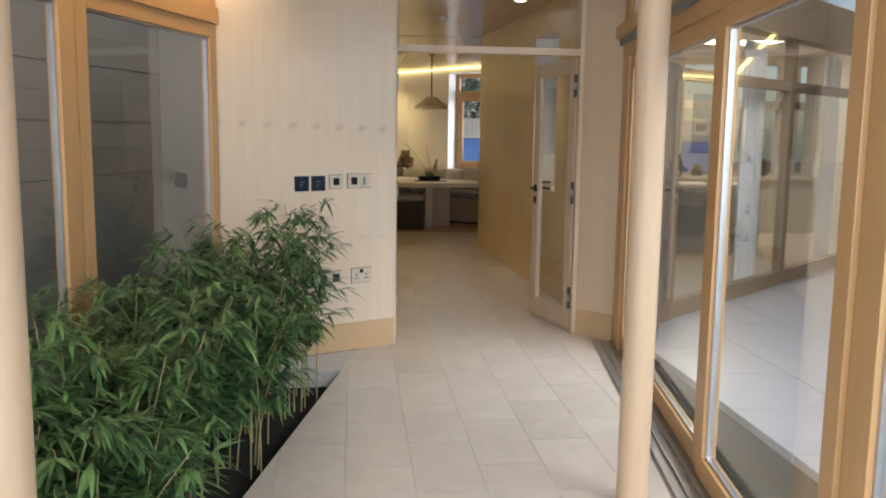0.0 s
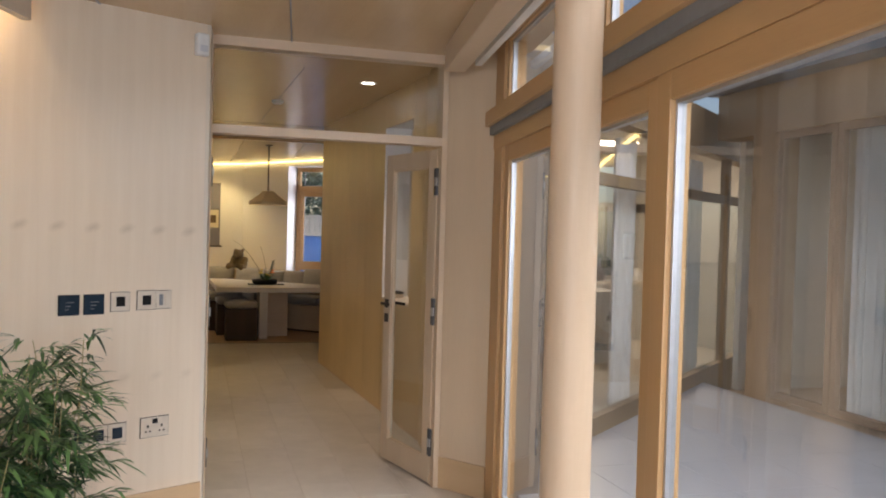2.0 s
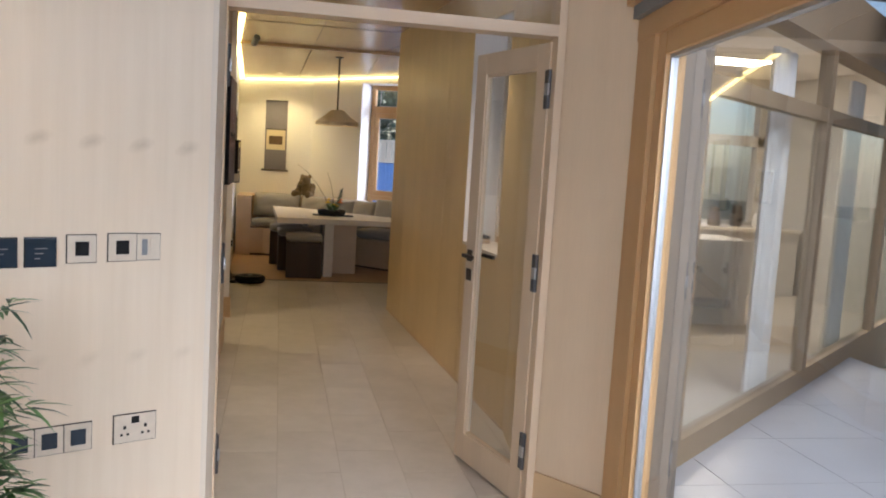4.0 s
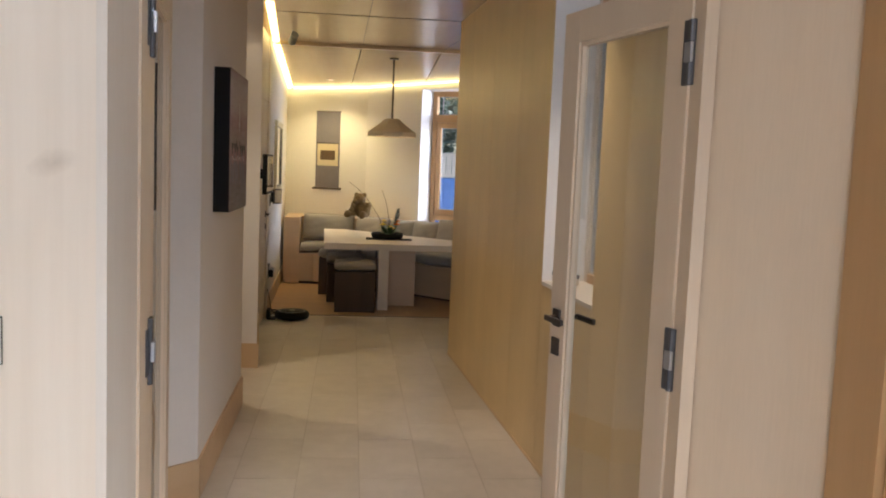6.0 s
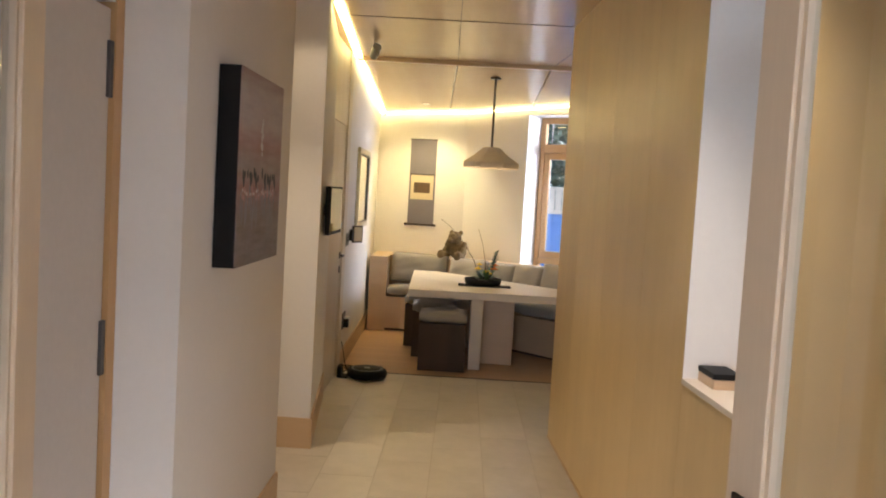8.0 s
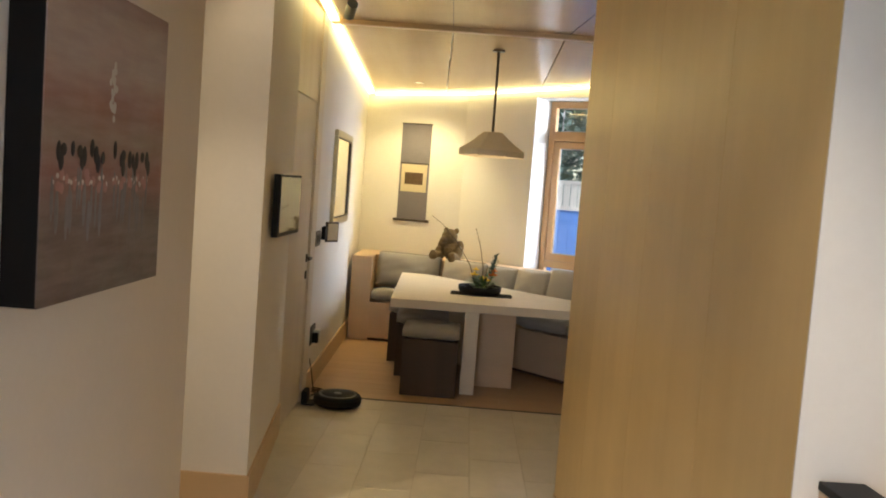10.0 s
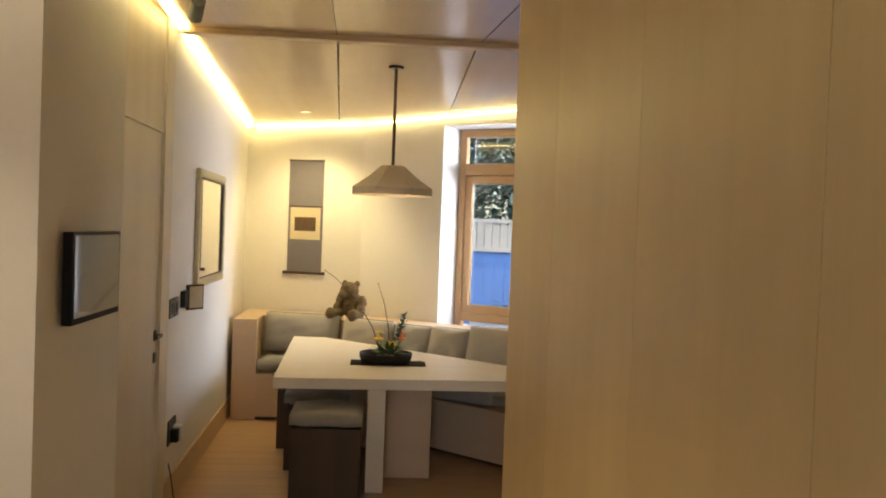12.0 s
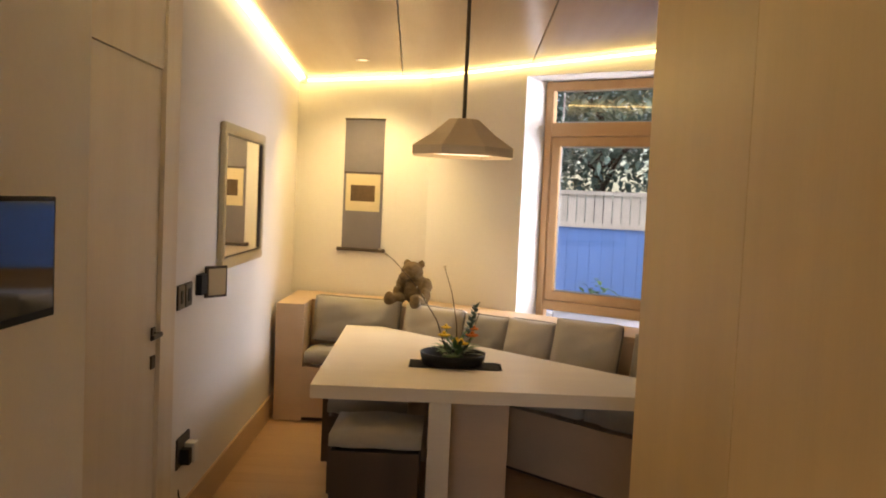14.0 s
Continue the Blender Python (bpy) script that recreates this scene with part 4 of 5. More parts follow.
bear = solid("toy_bear", bm, FUR, "seated brown plush bear on the bench ledge", "toy", pose(0.10, 15.02, 0.864, 0, 0, -30), smooth=True)
skin = bear.modifiers.new("skin", "REMESH")
skin.mode, skin.voxel_size, skin.use_smooth_shade = "VOXEL", 0.008, True
fused = bpy.data.meshes.new_from_object(bear.evaluated_get(bpy.context.evaluated_depsgraph_get()))
bear.modifiers.remove(skin)
bear.data = fused
for v in fused.vertices:
    v.co += v.normal * (0.006 * noise.noise(v.co * 45.0) + 0.003 * noise.noise(v.co * 120.0))

# pendant lamp
t = thing("pendant_lamp", "conical linen pendant lamp on a dark rod", "lamp", pose(0.385, 13.26, 0))
part("shade", lathe([(0.282, 1.905), (0.286, 1.905), (0.287, 1.952), (0.18, 2.022), (0.090, 2.098), (0.084, 2.104), (0.0, 2.106), (0.0, 2.098), (0.080, 2.094), (0.278, 1.948), (0.282, 1.905)], 8, Matrix.Rotation(radians(22.5), 4, "Z")), SHADE, t)
part("diffuser", lathe([(0, 1.925), (0.268, 1.925), (0.268, 1.930), (0, 1.930)], 8, Matrix.Rotation(radians(22.5), 4, "Z")), glowing("lamp_diffuser", (1.0, 0.80, 0.50), 1.5), t, "glowing pale diffuser disc")
part("rod", lathe([(0, 2.10), (0.011, 2.10), (0.011, 2.775), (0, 2.775)], 12), BRONZE, t)
part("ceiling_rose", lathe([(0, 2.757), (0.05, 2.757), (0.05, 2.772), (0, 2.772)], 24), BRONZE, t)

# bowl with an arrangement of twigs and flowers, on a slatted mat
t = thing("table_mat", "black slatted bamboo mat on the table", "mat", pose(0.40, 13.47, 0.732))
for k in range(11):
    part("slat", box(-0.26 + 0.014 * (k % 2), 0.25 + 0.014 * (k % 2), -0.11 + 0.02 * k, -0.097 + 0.02 * k, 0, 0.006), BLACK, t)
t = thing("flower_bowl", "shallow black bowl with spring flowers and twigs", "bowl", pose(0.385, 13.50, 0.738))
part("bowl", lathe([(0, 0), (0.14, 0.0), (0.172, 0.010), (0.183, 0.030), (0.187, 0.066), (0.179, 0.066), (0.172, 0.030), (0.15, 0.014), (0, 0.012)], 40), BLACK, t, "", True)
part("foam", lathe([(0, 0.012), (0.07, 0.012), (0.06, 0.05), (0, 0.06)], 14), LEAF, t, "mossy flower foam")
rnd = random.Random(5)
for pts in ([(-0.03, 0, 0.04), (-0.10, 0.02, 0.24), (-0.22, 0.05, 0.42), (-0.36, 0.06, 0.57), (-0.45, 0.08, 0.63)],
            [(0.02, 0.01, 0.04), (0.015, 0.02, 0.22), (-0.02, 0.03, 0.40), (-0.07, 0.03, 0.55)],
            [(0.04, 0.0, 0.04), (0.10, 0.0, 0.16), (0.14, 0.02, 0.29)]):
    part("twig", tube(pts, 0.0045, 6, 0.4), DARKWOOD, t, "bare brown twig")
    bm = bmesh.new()
    for a, b in zip(pts[1:], pts[2:] + [pts[-1]]):
        for k in range(3):
            f = rnd.random()
            p = [a[i] + (b[i] - a[i]) * f for i in range(3)]
            ball(bm, p[0] + rnd.uniform(-0.006, 0.006), p[1], p[2], 0.004, 0.004, 0.008, 6)
    part("buds", bm, CUSHION_B, t, "pale catkin buds")["kind"] = "stuff"
YEL = painted("yellow_petal", (0.75, 0.50, 0.03), 0.6)
ORA = painted("orange_petal", (0.70, 0.18, 0.03), 0.6)


def bloom(x, y, z, r, mat, label):
    bm = bmesh.new()
    for k in range(6):
        a = 2 * math.pi * k / 6
        ball(bm, x + r * 0.6 * math.cos(a), y + r * 0.6 * math.sin(a), z, r * 0.55, r * 0.45, r * 0.25, 8)
    ball(bm, x, y, z + r * 0.3, r * 0.35, r * 0.35, r * 0.5, 8)
    part("bloom", bm, mat, t, label, True)


for x, y, z, r, mat, lab in ((-0.055, -0.02, 0.165, 0.030, YEL, "yellow flower"), (-0.045, 0.01, 0.205, 0.024, YEL, "yellow flower"), (0.045, -0.04, 0.125, 0.034, YEL, "yellow flower"), (0.02, -0.03, 0.135, 0.026, YEL, "yellow flower"), (0.105, -0.01, 0.17, 0.030, ORA, "orange flower"), (0.115, 0.0, 0.205, 0.022, ORA, "orange flower")):
    bloom(x, y, z, r * 1.1, mat, lab)
    part("stem", tube([(x * 0.4, y * 0.4, 0.05), (x * 0.8, y * 0.8, z * 0.6), (x, y, z)], 0.003, 5), LEAF, t)


def leaf_blade(bm, base, way, up, length, width, droop=0.25):
    """A pointed blade folded a little along its middle."""
    base, way = Vector(base), Vector(way).normalized()
    side = way.cross(Vector(up)).normalized()
    rows = ((0.0, 0.12), (0.35, 1.0), (0.7, 0.62))
    prev = None
    for f, w in rows:
        mid = base + way * length * f + Vector((0, 0, -droop * length * f * f))
        a, b = bm.verts.new(mid + side * width * w / 2), bm.verts.new(mid - side * width * w / 2)
        if prev:
            bm.faces.new((prev[0], a, b, prev[1]))
        prev = (a, b)
    tip = bm.verts.new(base + way * length + Vector((0, 0, -droop * length)))
    bm.faces.new((prev[0], tip, prev[1]))


bm = bmesh.new()
for k in range(60):
    a, e = rnd.uniform(0, 6.28), rnd.uniform(0.1, 1.2)
    leaf_blade(bm, (0.04 * math.cos(a) + 0.02, 0.03 * math.sin(a), rnd.uniform(0.05, 0.1)), (math.cos(a), math.sin(a) * 0.7, e), (0, 0, 1), rnd.uniform(0.07, 0.16), 0.028)
part("leaves", bm, LEAF, t, "fresh green flower leaves")
bm = bmesh.new()
for k in range(40):
    z = 0.14 + 0.0052 * k
    a = 2.4 * k
    leaf_blade(bm, (0.07 + 0.22 * (z - 0.1), 0.01, z), (math.cos(a), math.sin(a), 0.9), (0, 0, 1), 0.062 - 0.0007 * k, 0.026, 0.1)
part("leaves", bm, leaf_material("blue_green_leaf", (0.07, 0.13, 0.11), (0.03, 0.07, 0.06)), t, "dark blue-green leafy stalk")

# ---- hanging scroll ----
Z0, Z1 = 1.232, 2.288
t = thing("hanging_scroll", "grey silk hanging scroll with a small brown landscape", "scroll", Mw1)
u0, u1 = 0.433, 0.773
part("cloth", box(u0, u1, -0.010, -0.006, Z0, Z1), SLATE, t)
part("top_rod", lathe([(0, u0 - 0.005), (0.007, u0 - 0.005), (0.007, u1 + 0.005), (0, u1 + 0.005)], 10, Matrix.Translation((0, -0.01, Z1)) @ Matrix.Rotation(radians(90), 4, "Y")), BRONZE, t)
part("bottom_rod", lathe([(0, u0 - 0.035), (0.015, u0 - 0.035), (0.015, u0 - 0.02), (0.013, u0), (0.013, u1), (0.015, u1 + 0.02), (0.015, u1 + 0.035), (0, u1 + 0.035)], 14, Matrix.Translation((0, -0.016, Z0)) @ Matrix.Rotation(radians(90), 4, "Y")), BRONZE, t)
part("mount", box(u0 + 0.022, u1 - 0.022, -0.0125, -0.0102, 1.545, 1.845), PAPER, t, "cream paper mount")
part("landscape", box(u0 + 0.065, u1 - 0.065, -0.0145, -0.0127, 1.625, 1.755), INK, t, "small dark brown landscape picture")
part("cloth_band", box(u0, u1, -0.0122, -0.0102, 1.85, 1.862), BRONZE, t)

# ---- mirror, controls, socket on the mirror wall ----


def mu(y):
    return (y - MIR0[1]) / (COR1[1] - MIR0[1]) * LM


def frame_ring(a, b, c, d, w, y0, y1):
    bm = bmesh.new()
    for r in ((a, b, c, c + w), (a, b, d - w, d), (a, a + w, c + w, d - w), (b - w, b, c + w, d - w)):
        put_box(bm, r[0], r[1], y0, y1, r[2], r[3])
    bmesh.ops.bevel(bm, geom=bm.edges[:], offset=0.006, segments=2, affect="EDGES")
    return bm


t = thing("wall_mirror_framed", "wall mirror in an aged gilt frame", "mirror", Mm)
a, b = mu(13.19), mu(14.27)
part("frame", frame_ring(a, b, 1.238, 2.035, 0.056, -0.032, -0.001), GOLD, t, "aged gilt moulded frame")
part("inner_bead", frame_ring(a + 0.052, b - 0.052, 1.290, 1.983, 0.014, -0.024, -0.004), BRONZE, t)
part("mirror_glass", box(a + 0.06, b - 0.06, -0.014, -0.010, 1.298, 1.975), MIRROR, t)
for k in (0, 1):
    t = plate(mu(12.49) + 0.12 * k, mu(12.49) + 0.12 * k + 0.105, 1.115, 1.225, Mm, "light_switch", "dark bronze light switch plate", BRONZE)
    part("rocker", box(mu(12.49) + 0.12 * k + 0.035, mu(12.49) + 0.12 * k + 0.07, -0.012, -0.009, 1.14, 1.20, 0.001), BLACK, t)
t = thing("control_panel", "pale wall control panel in a dark surround", "control", Mm)
part("bracket", box(mu(12.80), mu(12.93), -0.03, 0, 1.15, 1.25), BLACK, t)
turned = Matrix.Translation((mu(12.93), -0.03, 0)) @ Matrix.Rotation(radians(-35), 4, "Z")
for nm, bm, mat in (("surround", box(-0.03, 0.105, -0.018, 0.0, 1.125, 1.285, 0.004), BRONZE), ("face", box(-0.018, 0.093, -0.022, -0.0185, 1.138, 1.272, 0.002), PAPER)):
    bmesh.ops.transform(bm, matrix=turned, verts=bm.verts)
    part(nm, bm, mat, t, "pale cream face" if nm == "face" else "")
t = plate(mu(12.54), mu(12.54) + 0.20, 0.36, 0.50, Mm, "double_socket", "dark double power socket with a plug", BRONZE)
part("plug", box(mu(12.54) + 0.03, mu(12.54) + 0.08, -0.055, -0.009, 0.375, 0.45, 0.006), BLACK, t, "black mains plug")
part("plug", box(mu(12.54) + 0.11, mu(12.54) + 0.18, -0.06, -0.009, 0.365, 0.46, 0.006), WHITE_PVC, t, "white plug adaptor")
cable_pts = [(-0.93, 12.60, 0.38), (-0.90, 12.60, 0.28), (-0.87, 12.58, 0.18), (-0.85, 12.56, 0.08), (-0.83, 12.53, 0.012)]
for k in range(14):
    a = 0.9 * k
    cable_pts.append((-0.80 + 0.045 * math.cos(a), 12.50 + 0.05 * math.sin(a), 0.012 + 0.003 * k))
cable_pts += [(-0.82, 12.42, 0.012), (-0.84, 12.32, 0.012)]
solid("power_cable", tube(cable_pts, 0.004, 6), BLACK, "black cable coiled on the floor by the socket", "cable")

# robot vacuum and dock
ROBOT = plain("satin_black_shell", (0.016, 0.018, 0.022), 0.5)
ROBOT.node_tree.nodes["Principled BSDF"].inputs["Specular IOR Level"].default_value = 0.06
t = thing("robot_vacuum", "round black robot vacuum parked on the floor", "vacuum", pose(-0.605, 12.24, 0))
part("body", lathe([(0, 0.012), (0.155, 0.012), (0.168, 0.022), (0.17, 0.05), (0.165, 0.075), (0.15, 0.086), (0, 0.088)], 44), ROBOT, t, "", True)
part("lid_ring", lathe([(0.118, 0.0865), (0.128, 0.090), (0.138, 0.0865)], 40), plain("grey_plastic", (0.06, 0.065, 0.075), 0.4), t, "grey lid ring", True)
part("button", lathe([(0, 0.087), (0.028, 0.087), (0.026, 0.093), (0, 0.093)], 20), GREY, t)
part("bumper", lathe([(0.170, 0.03), (0.173, 0.032), (0.173, 0.062), (0.170, 0.064)], 44), BLACK, t)
for a in (50, 130, 270):
    part("wheel", box(-0.02 + 0.1 * math.cos(radians(a)), 0.02 + 0.1 * math.cos(radians(a)), -0.01 + 0.1 * math.sin(radians(a)), 0.01 + 0.1 * math.sin(radians(a)), 0, 0.014), BLACK, t)
t = thing("charging_dock", "black charging dock standing against the door foot", "dock", pose(-0.815, 12.24, 0))
part("base", box(-0.03, 0.05, -0.075, 0.075, 0, 0.012, 0.003), BLACK, t)
part("tower", box(-0.045, -0.005, -0.07, 0.07, 0.0, 0.10, 0.012, 3), BLACK, t)

# screen on the pier wall
P0, P1 = (-0.702, 10.378), (-0.702, 10.897)
t = thing("wall_screen", "small black tablet screen on a wall bracket", "screen", along(P0, P1))
LP = dist(P0, P1)
part("case", box(0, LP, 0.0, 0.035, 1.322, 1.637, 0.004), BLACK, t)
part("display", box(0.014, LP - 0.014, -0.002, -0.0004, 1.345, 1.625), plain("dark_display", (0.012, 0.014, 0.018), 0.05), t, "glossy dark display")
part("bracket", box(LP / 2 - 0.05, LP / 2 + 0.05, 0.035, 0.085, 1.44, 1.52), BLACK, t)

# painting in the corridor, its figures simplified to dabs and strokes
t = thing("canvas_painting", "canvas painting with figures reduced to dark dabs on rose-grey", "painting", along((-0.688, 7.885), (-0.688, 8.56)))
LP = 0.675
part("canvas_edge", box(0, LP, -0.045, 0.031, 1.328, 2.035, 0.003), BLACK, t, "black painted canvas edge")
mat, nt, bsdf = nodes_of("painted_canvas", 0.6)
v = coords(nt, shift=False)
sep = nt.nodes.new("ShaderNodeSeparateXYZ")
link(nt, v, sep.inputs[0])
mr = nt.nodes.new("ShaderNodeMapRange")
mr.inputs[1].default_value, mr.inputs[2].default_value = 1.31, 2.04
link(nt, sep.outputs["Z"], mr.inputs[0])
sky_ = ramp(nt, mr.outputs[0], [(0.0, (0.10, 0.095, 0.088)), (0.28, (0.15, 0.13, 0.125)), (0.42, (0.33, 0.13, 0.11)), (0.52, (0.31, 0.24, 0.19)), (0.64, (0.36, 0.17, 0.14)), (0.76, (0.50, 0.44, 0.42)), (0.9, (0.47, 0.41, 0.39)), (1.0, (0.26, 0.14, 0.12))])
cl = noise_node(nt, v, 5.0, 6, 0.6)
st = noise_node(nt, coords(nt, (2, 2, 14), shift=False), 3.0, 5)
col = mix(nt, sky_, ramp(nt, cl, [(0.4, (0.30, 0.15, 0.12)), (0.60, (0.42, 0.40, 0.38))]), 0.24)
col = mix(nt, col, (0.96, 0.92, 0.92), 1.0, "MULTIPLY")
col = mix(nt, col, ramp(nt, st, [(0.3, (0.10, 0.09, 0.09)), (0.7, (0.45, 0.42, 0.40))]), 0.2)
link(nt, col, bsdf.inputs["Base Color"])
bump(nt, bsdf, noise_node(nt, v, 90, 4), 0.4, 0.002)
part("picture", box(0.0, LP, -0.048, -0.0452, 1.328, 2.035), mat, t, "rose-grey painted canvas")
rnd = random.Random(9)
bm = bmesh.new()
for k in range(16):
    u = (0.07 + 0.22 * k / 7 if k < 8 else 0.36 + 0.20 * (k - 8) / 7) + rnd.uniform(-0.01, 0.01)
    h = rnd.uniform(1.645, 1.675)
    ball(bm, u, -0.0488, h, rnd.uniform(0.009, 0.015), 0.001, rnd.uniform(0.013, 0.024), 10)
    if k % 3 == 0:
        ball(bm, u + 0.012, -0.0488, h - 0.02, 0.012, 0.001, 0.022, 10)
part("brushwork", bm, painted("dark_brushwork", (0.02, 0.02, 0.025), 0.6), t, "dark dabs of paint")["kind"] = "stuff"
for lab, colour, z0, z1, w in (("grey upright paint strokes", (0.21, 0.20, 0.21), 1.50, 1.60, 0.008), ("rose paint dabs", (0.40, 0.22, 0.20), 1.575, 1.61, 0.012), ("pale paint dabs", (0.6, 0.55, 0.52), 1.585, 1.605, 0.006)):
    bm = bmesh.new()
    for k in range(26):
        u = (0.06 + 0.24 * k / 12 if k < 13 else 0.36 + 0.20 * (k - 13) / 12) + rnd.uniform(-0.015, 0.015)
        z = rnd.uniform(z0, z1)
        ball(bm, u, -0.0486, z, w * rnd.uniform(0.6, 1.2), 0.0009, 0.05 if w == 0.008 else w, 8)
    part("brushwork", bm, painted(lab.replace(" ", "_"), colour, 0.6, 0.3), t, lab)["kind"] = "stuff"
bm = bmesh.new()
for k in range(26):
    a, r = rnd.uniform(0, 6.28), math.sqrt(rnd.random())
    ball(bm, 0.33 + 0.020 * r * math.cos(a), -0.0486, 1.81 + 0.075 * r * math.sin(a), 0.008, 0.0009, 0.009, 6)
part("brushwork", bm, painted("white_smear", (0.55, 0.53, 0.51), 0.6), t, "white smear of paint")["kind"] = "stuff"

# ---- ceiling fittings ----
t = thing("downlight", "round cool white downlight in the corridor ceiling", "lamp", pose(0.70, 7.45, CORR_Z))
part("rim", lathe([(0.068, -0.001), (0.068, -0.006), (0.052, -0.006), (0.052, -0.001)], 28), WHITE_PVC, t)
part("lens", lathe([(0, -0.002), (0.052, -0.002), (0.052, -0.004), (0, -0.004)], 28), DOWN, t, "glowing white lens")
spot_lamp("corridor_downlight", (0.70, 7.45, CORR_Z - 0.02), (0.70, 7.45, 0), 75, 84, (1, 0.86, 0.68), 0.9, 0.05)
t = thing("smoke_alarm", "white round smoke alarm on the corridor ceiling", "alarm", pose(0.10, 8.8, CORR_Z))
part("body", lathe([(0, -0.03), (0.04, -0.03), (0.052, -0.018), (0.055, 0), (0, 0)], 28), WHITE_PVC, t, "", True)
t = thing("downlight", "small warm downlight in the dining ceiling", "lamp", pose(-0.36, 14.95, dining_z(-0.36, 14.95)))
part("rim", lathe([(0.05, 0.0), (0.05, -0.006), (0.036, -0.006), (0.036, 0.0)], 24), GOLD, t)
part("lens", lathe([(0, -0.001), (0.036, -0.001), (0.036, -0.003), (0, -0.003)], 24), WARMSPOT, t, "glowing warm lens")
t = thing("spotlight", "small grey spotlight on the ceiling by the pier", "lamp", pose(-0.62, 11.75, CORR_Z))
part("stem", lathe([(0, -0.05), (0.01, -0.05), (0.01, 0), (0, 0)], 10), GREY, t)
part("head", lathe([(0, -0.06), (0.035, -0.06), (0.035, 0.06), (0, 0.06)], 20, pose(0, 0, -0.07, 60, 0, 20)), GREY, t)
t = thing("corner_sensor", "small white sensor high in the dining corner", "sensor", pose(-0.90, 15.62, 2.555))
part("housing", box(-0.025, 0.025, -0.025, 0.025, 0, 0.06, 0.01, 3), WHITE_PVC, t)

# ---- dining window and garden ----
t = thing("window_10", "honey oak casement window with a top light", "window", Mw2, kind="structure")
f0, f1 = 0.30, 0.37
part("frame", frame_ring(RV + 0.004, RVE - 0.004, 0.60, 2.596, 0.065, f0, f1), OAK, t)
part("transom", box(RV + 0.07, RVE - 0.07, f0 - 0.01, f1, 2.185, 2.285, 0.004), OAK_Y, t)
part("transom", box(RV + 0.07, RVE - 0.07, f0 - 0.004, f1, 0.866, 0.938, 0.004), OAK_Y, t)
part("casement", frame_ring(RV + 0.07, RVE - 0.07, 0.94, 2.183, 0.07, f0 + 0.008, f1 - 0.006), OAK, t)
for c, d in ((0.665, 0.866), (1.01, 2.113), (2.285, 2.53)):
    bm = frame_ring(RV + 0.135, RVE - 0.135, c, d, 0.012, f0 + 0.03, f0 + 0.05)
    part("glazing_bead", bm, ALU, t)
    p_ = part("pane", box(RV + 0.14, RVE - 0.14, f0 + 0.036, f0 + 0.042, c, d), FROSTED if d < 1 else GLASS, t)
    p_.visible_shadow = False
BLUE = painted("blue_fence_paint", (0.15, 0.31, 0.74), 0.6, 0.12)
TREL = painted("weathered_pale_timber", (0.72, 0.66, 0.58), 0.7, 0.12)


def fence(p, q, label):
    m = along(p, q)
    L = dist(p, q)
    t = thing("garden_fence", label, "fence", m)
    k = 0
    while k * 0.145 < L:
        part("board", box(k * 0.145, k * 0.145 + 0.142, 0, 0.02, -0.4, 1.42 + 0.004 * (k % 3), 0.003), BLUE, t)
        k += 1
    part("rail", box(0, L, -0.03, 0.0, 1.40, 1.46), TREL, t)
    for j in range(int(L / 0.11)):
        part("trellis_slat", box(j * 0.11, j * 0.11 + 0.098, -0.005, 0.015, 1.46, 1.80), TREL, t, "pale fence topping board")
    part("rail", box(0, L, -0.03, 0.02, 1.80, 1.85), TREL, t)
    return t


# Low white wall, added so the frosted lower pane looks bright.
structure("garden_wall", prism([(0.55, 17.05), (4.6, 14.35), (4.7, 14.5), (0.65, 17.2)], -0.4, 0.66), painted("added_wall_white", (0.82, 0.80, 0.77), 0.8, 0.08), "low white wall added outside to whiten the lower pane", None, "wall")
fence((-0.8, 20.2), (7.2, 17.2), "blue boarded garden fence with a pale boarded top")


def tree(x, y, h, r, label, seed, mat=TREELEAF, n=1500):
    rnd = random.Random(seed)
    t = thing("garden_tree", label, "tree", pose(x, y, -0.4))
    part("trunk", tube([(0, 0, 0), (0.05, 0.03, h * 0.3), (-0.03, 0.06, h * 0.6), (0.04, 0, h * 0.9)], 0.13, 10, 0.35), DARKWOOD, t)
    for k in range(7):
        a, z = rnd.uniform(0, 6.28), h * rnd.uniform(0.3, 0.75)
        part("limb", tube([(0, 0, z), (0.5 * r * math.cos(a), 0.5 * r * math.sin(a), z + 0.3 * r), (0.9 * r * math.cos(a), 0.9 * r * math.sin(a), z + 0.45 * r)], 0.05, 6, 0.3), DARKWOOD, t)
    bm = bmesh.new()
    clumps = [(rnd.gauss(0, 0.45) * r, rnd.gauss(0, 0.45) * r, h * rnd.uniform(0.35, 1.0)) for _ in range(34)]
    for k in range(n):
        c = rnd.choice(clumps)
        base = (c[0] + rnd.gauss(0, 0.22) * r * 0.7, c[1] + rnd.gauss(0, 0.22) * r * 0.7, c[2] + rnd.gauss(0, 0.18) * r)
        leaf_blade(bm, base, (rnd.uniform(-1, 1), rnd.uniform(-1, 1), rnd.uniform(-0.7, 0.5)), (0, 0.2, 1), rnd.uniform(0.10, 0.20), rnd.uniform(0.06, 0.11))
    part("crown", bm, mat, t, "uneven dark green crown")
    return t


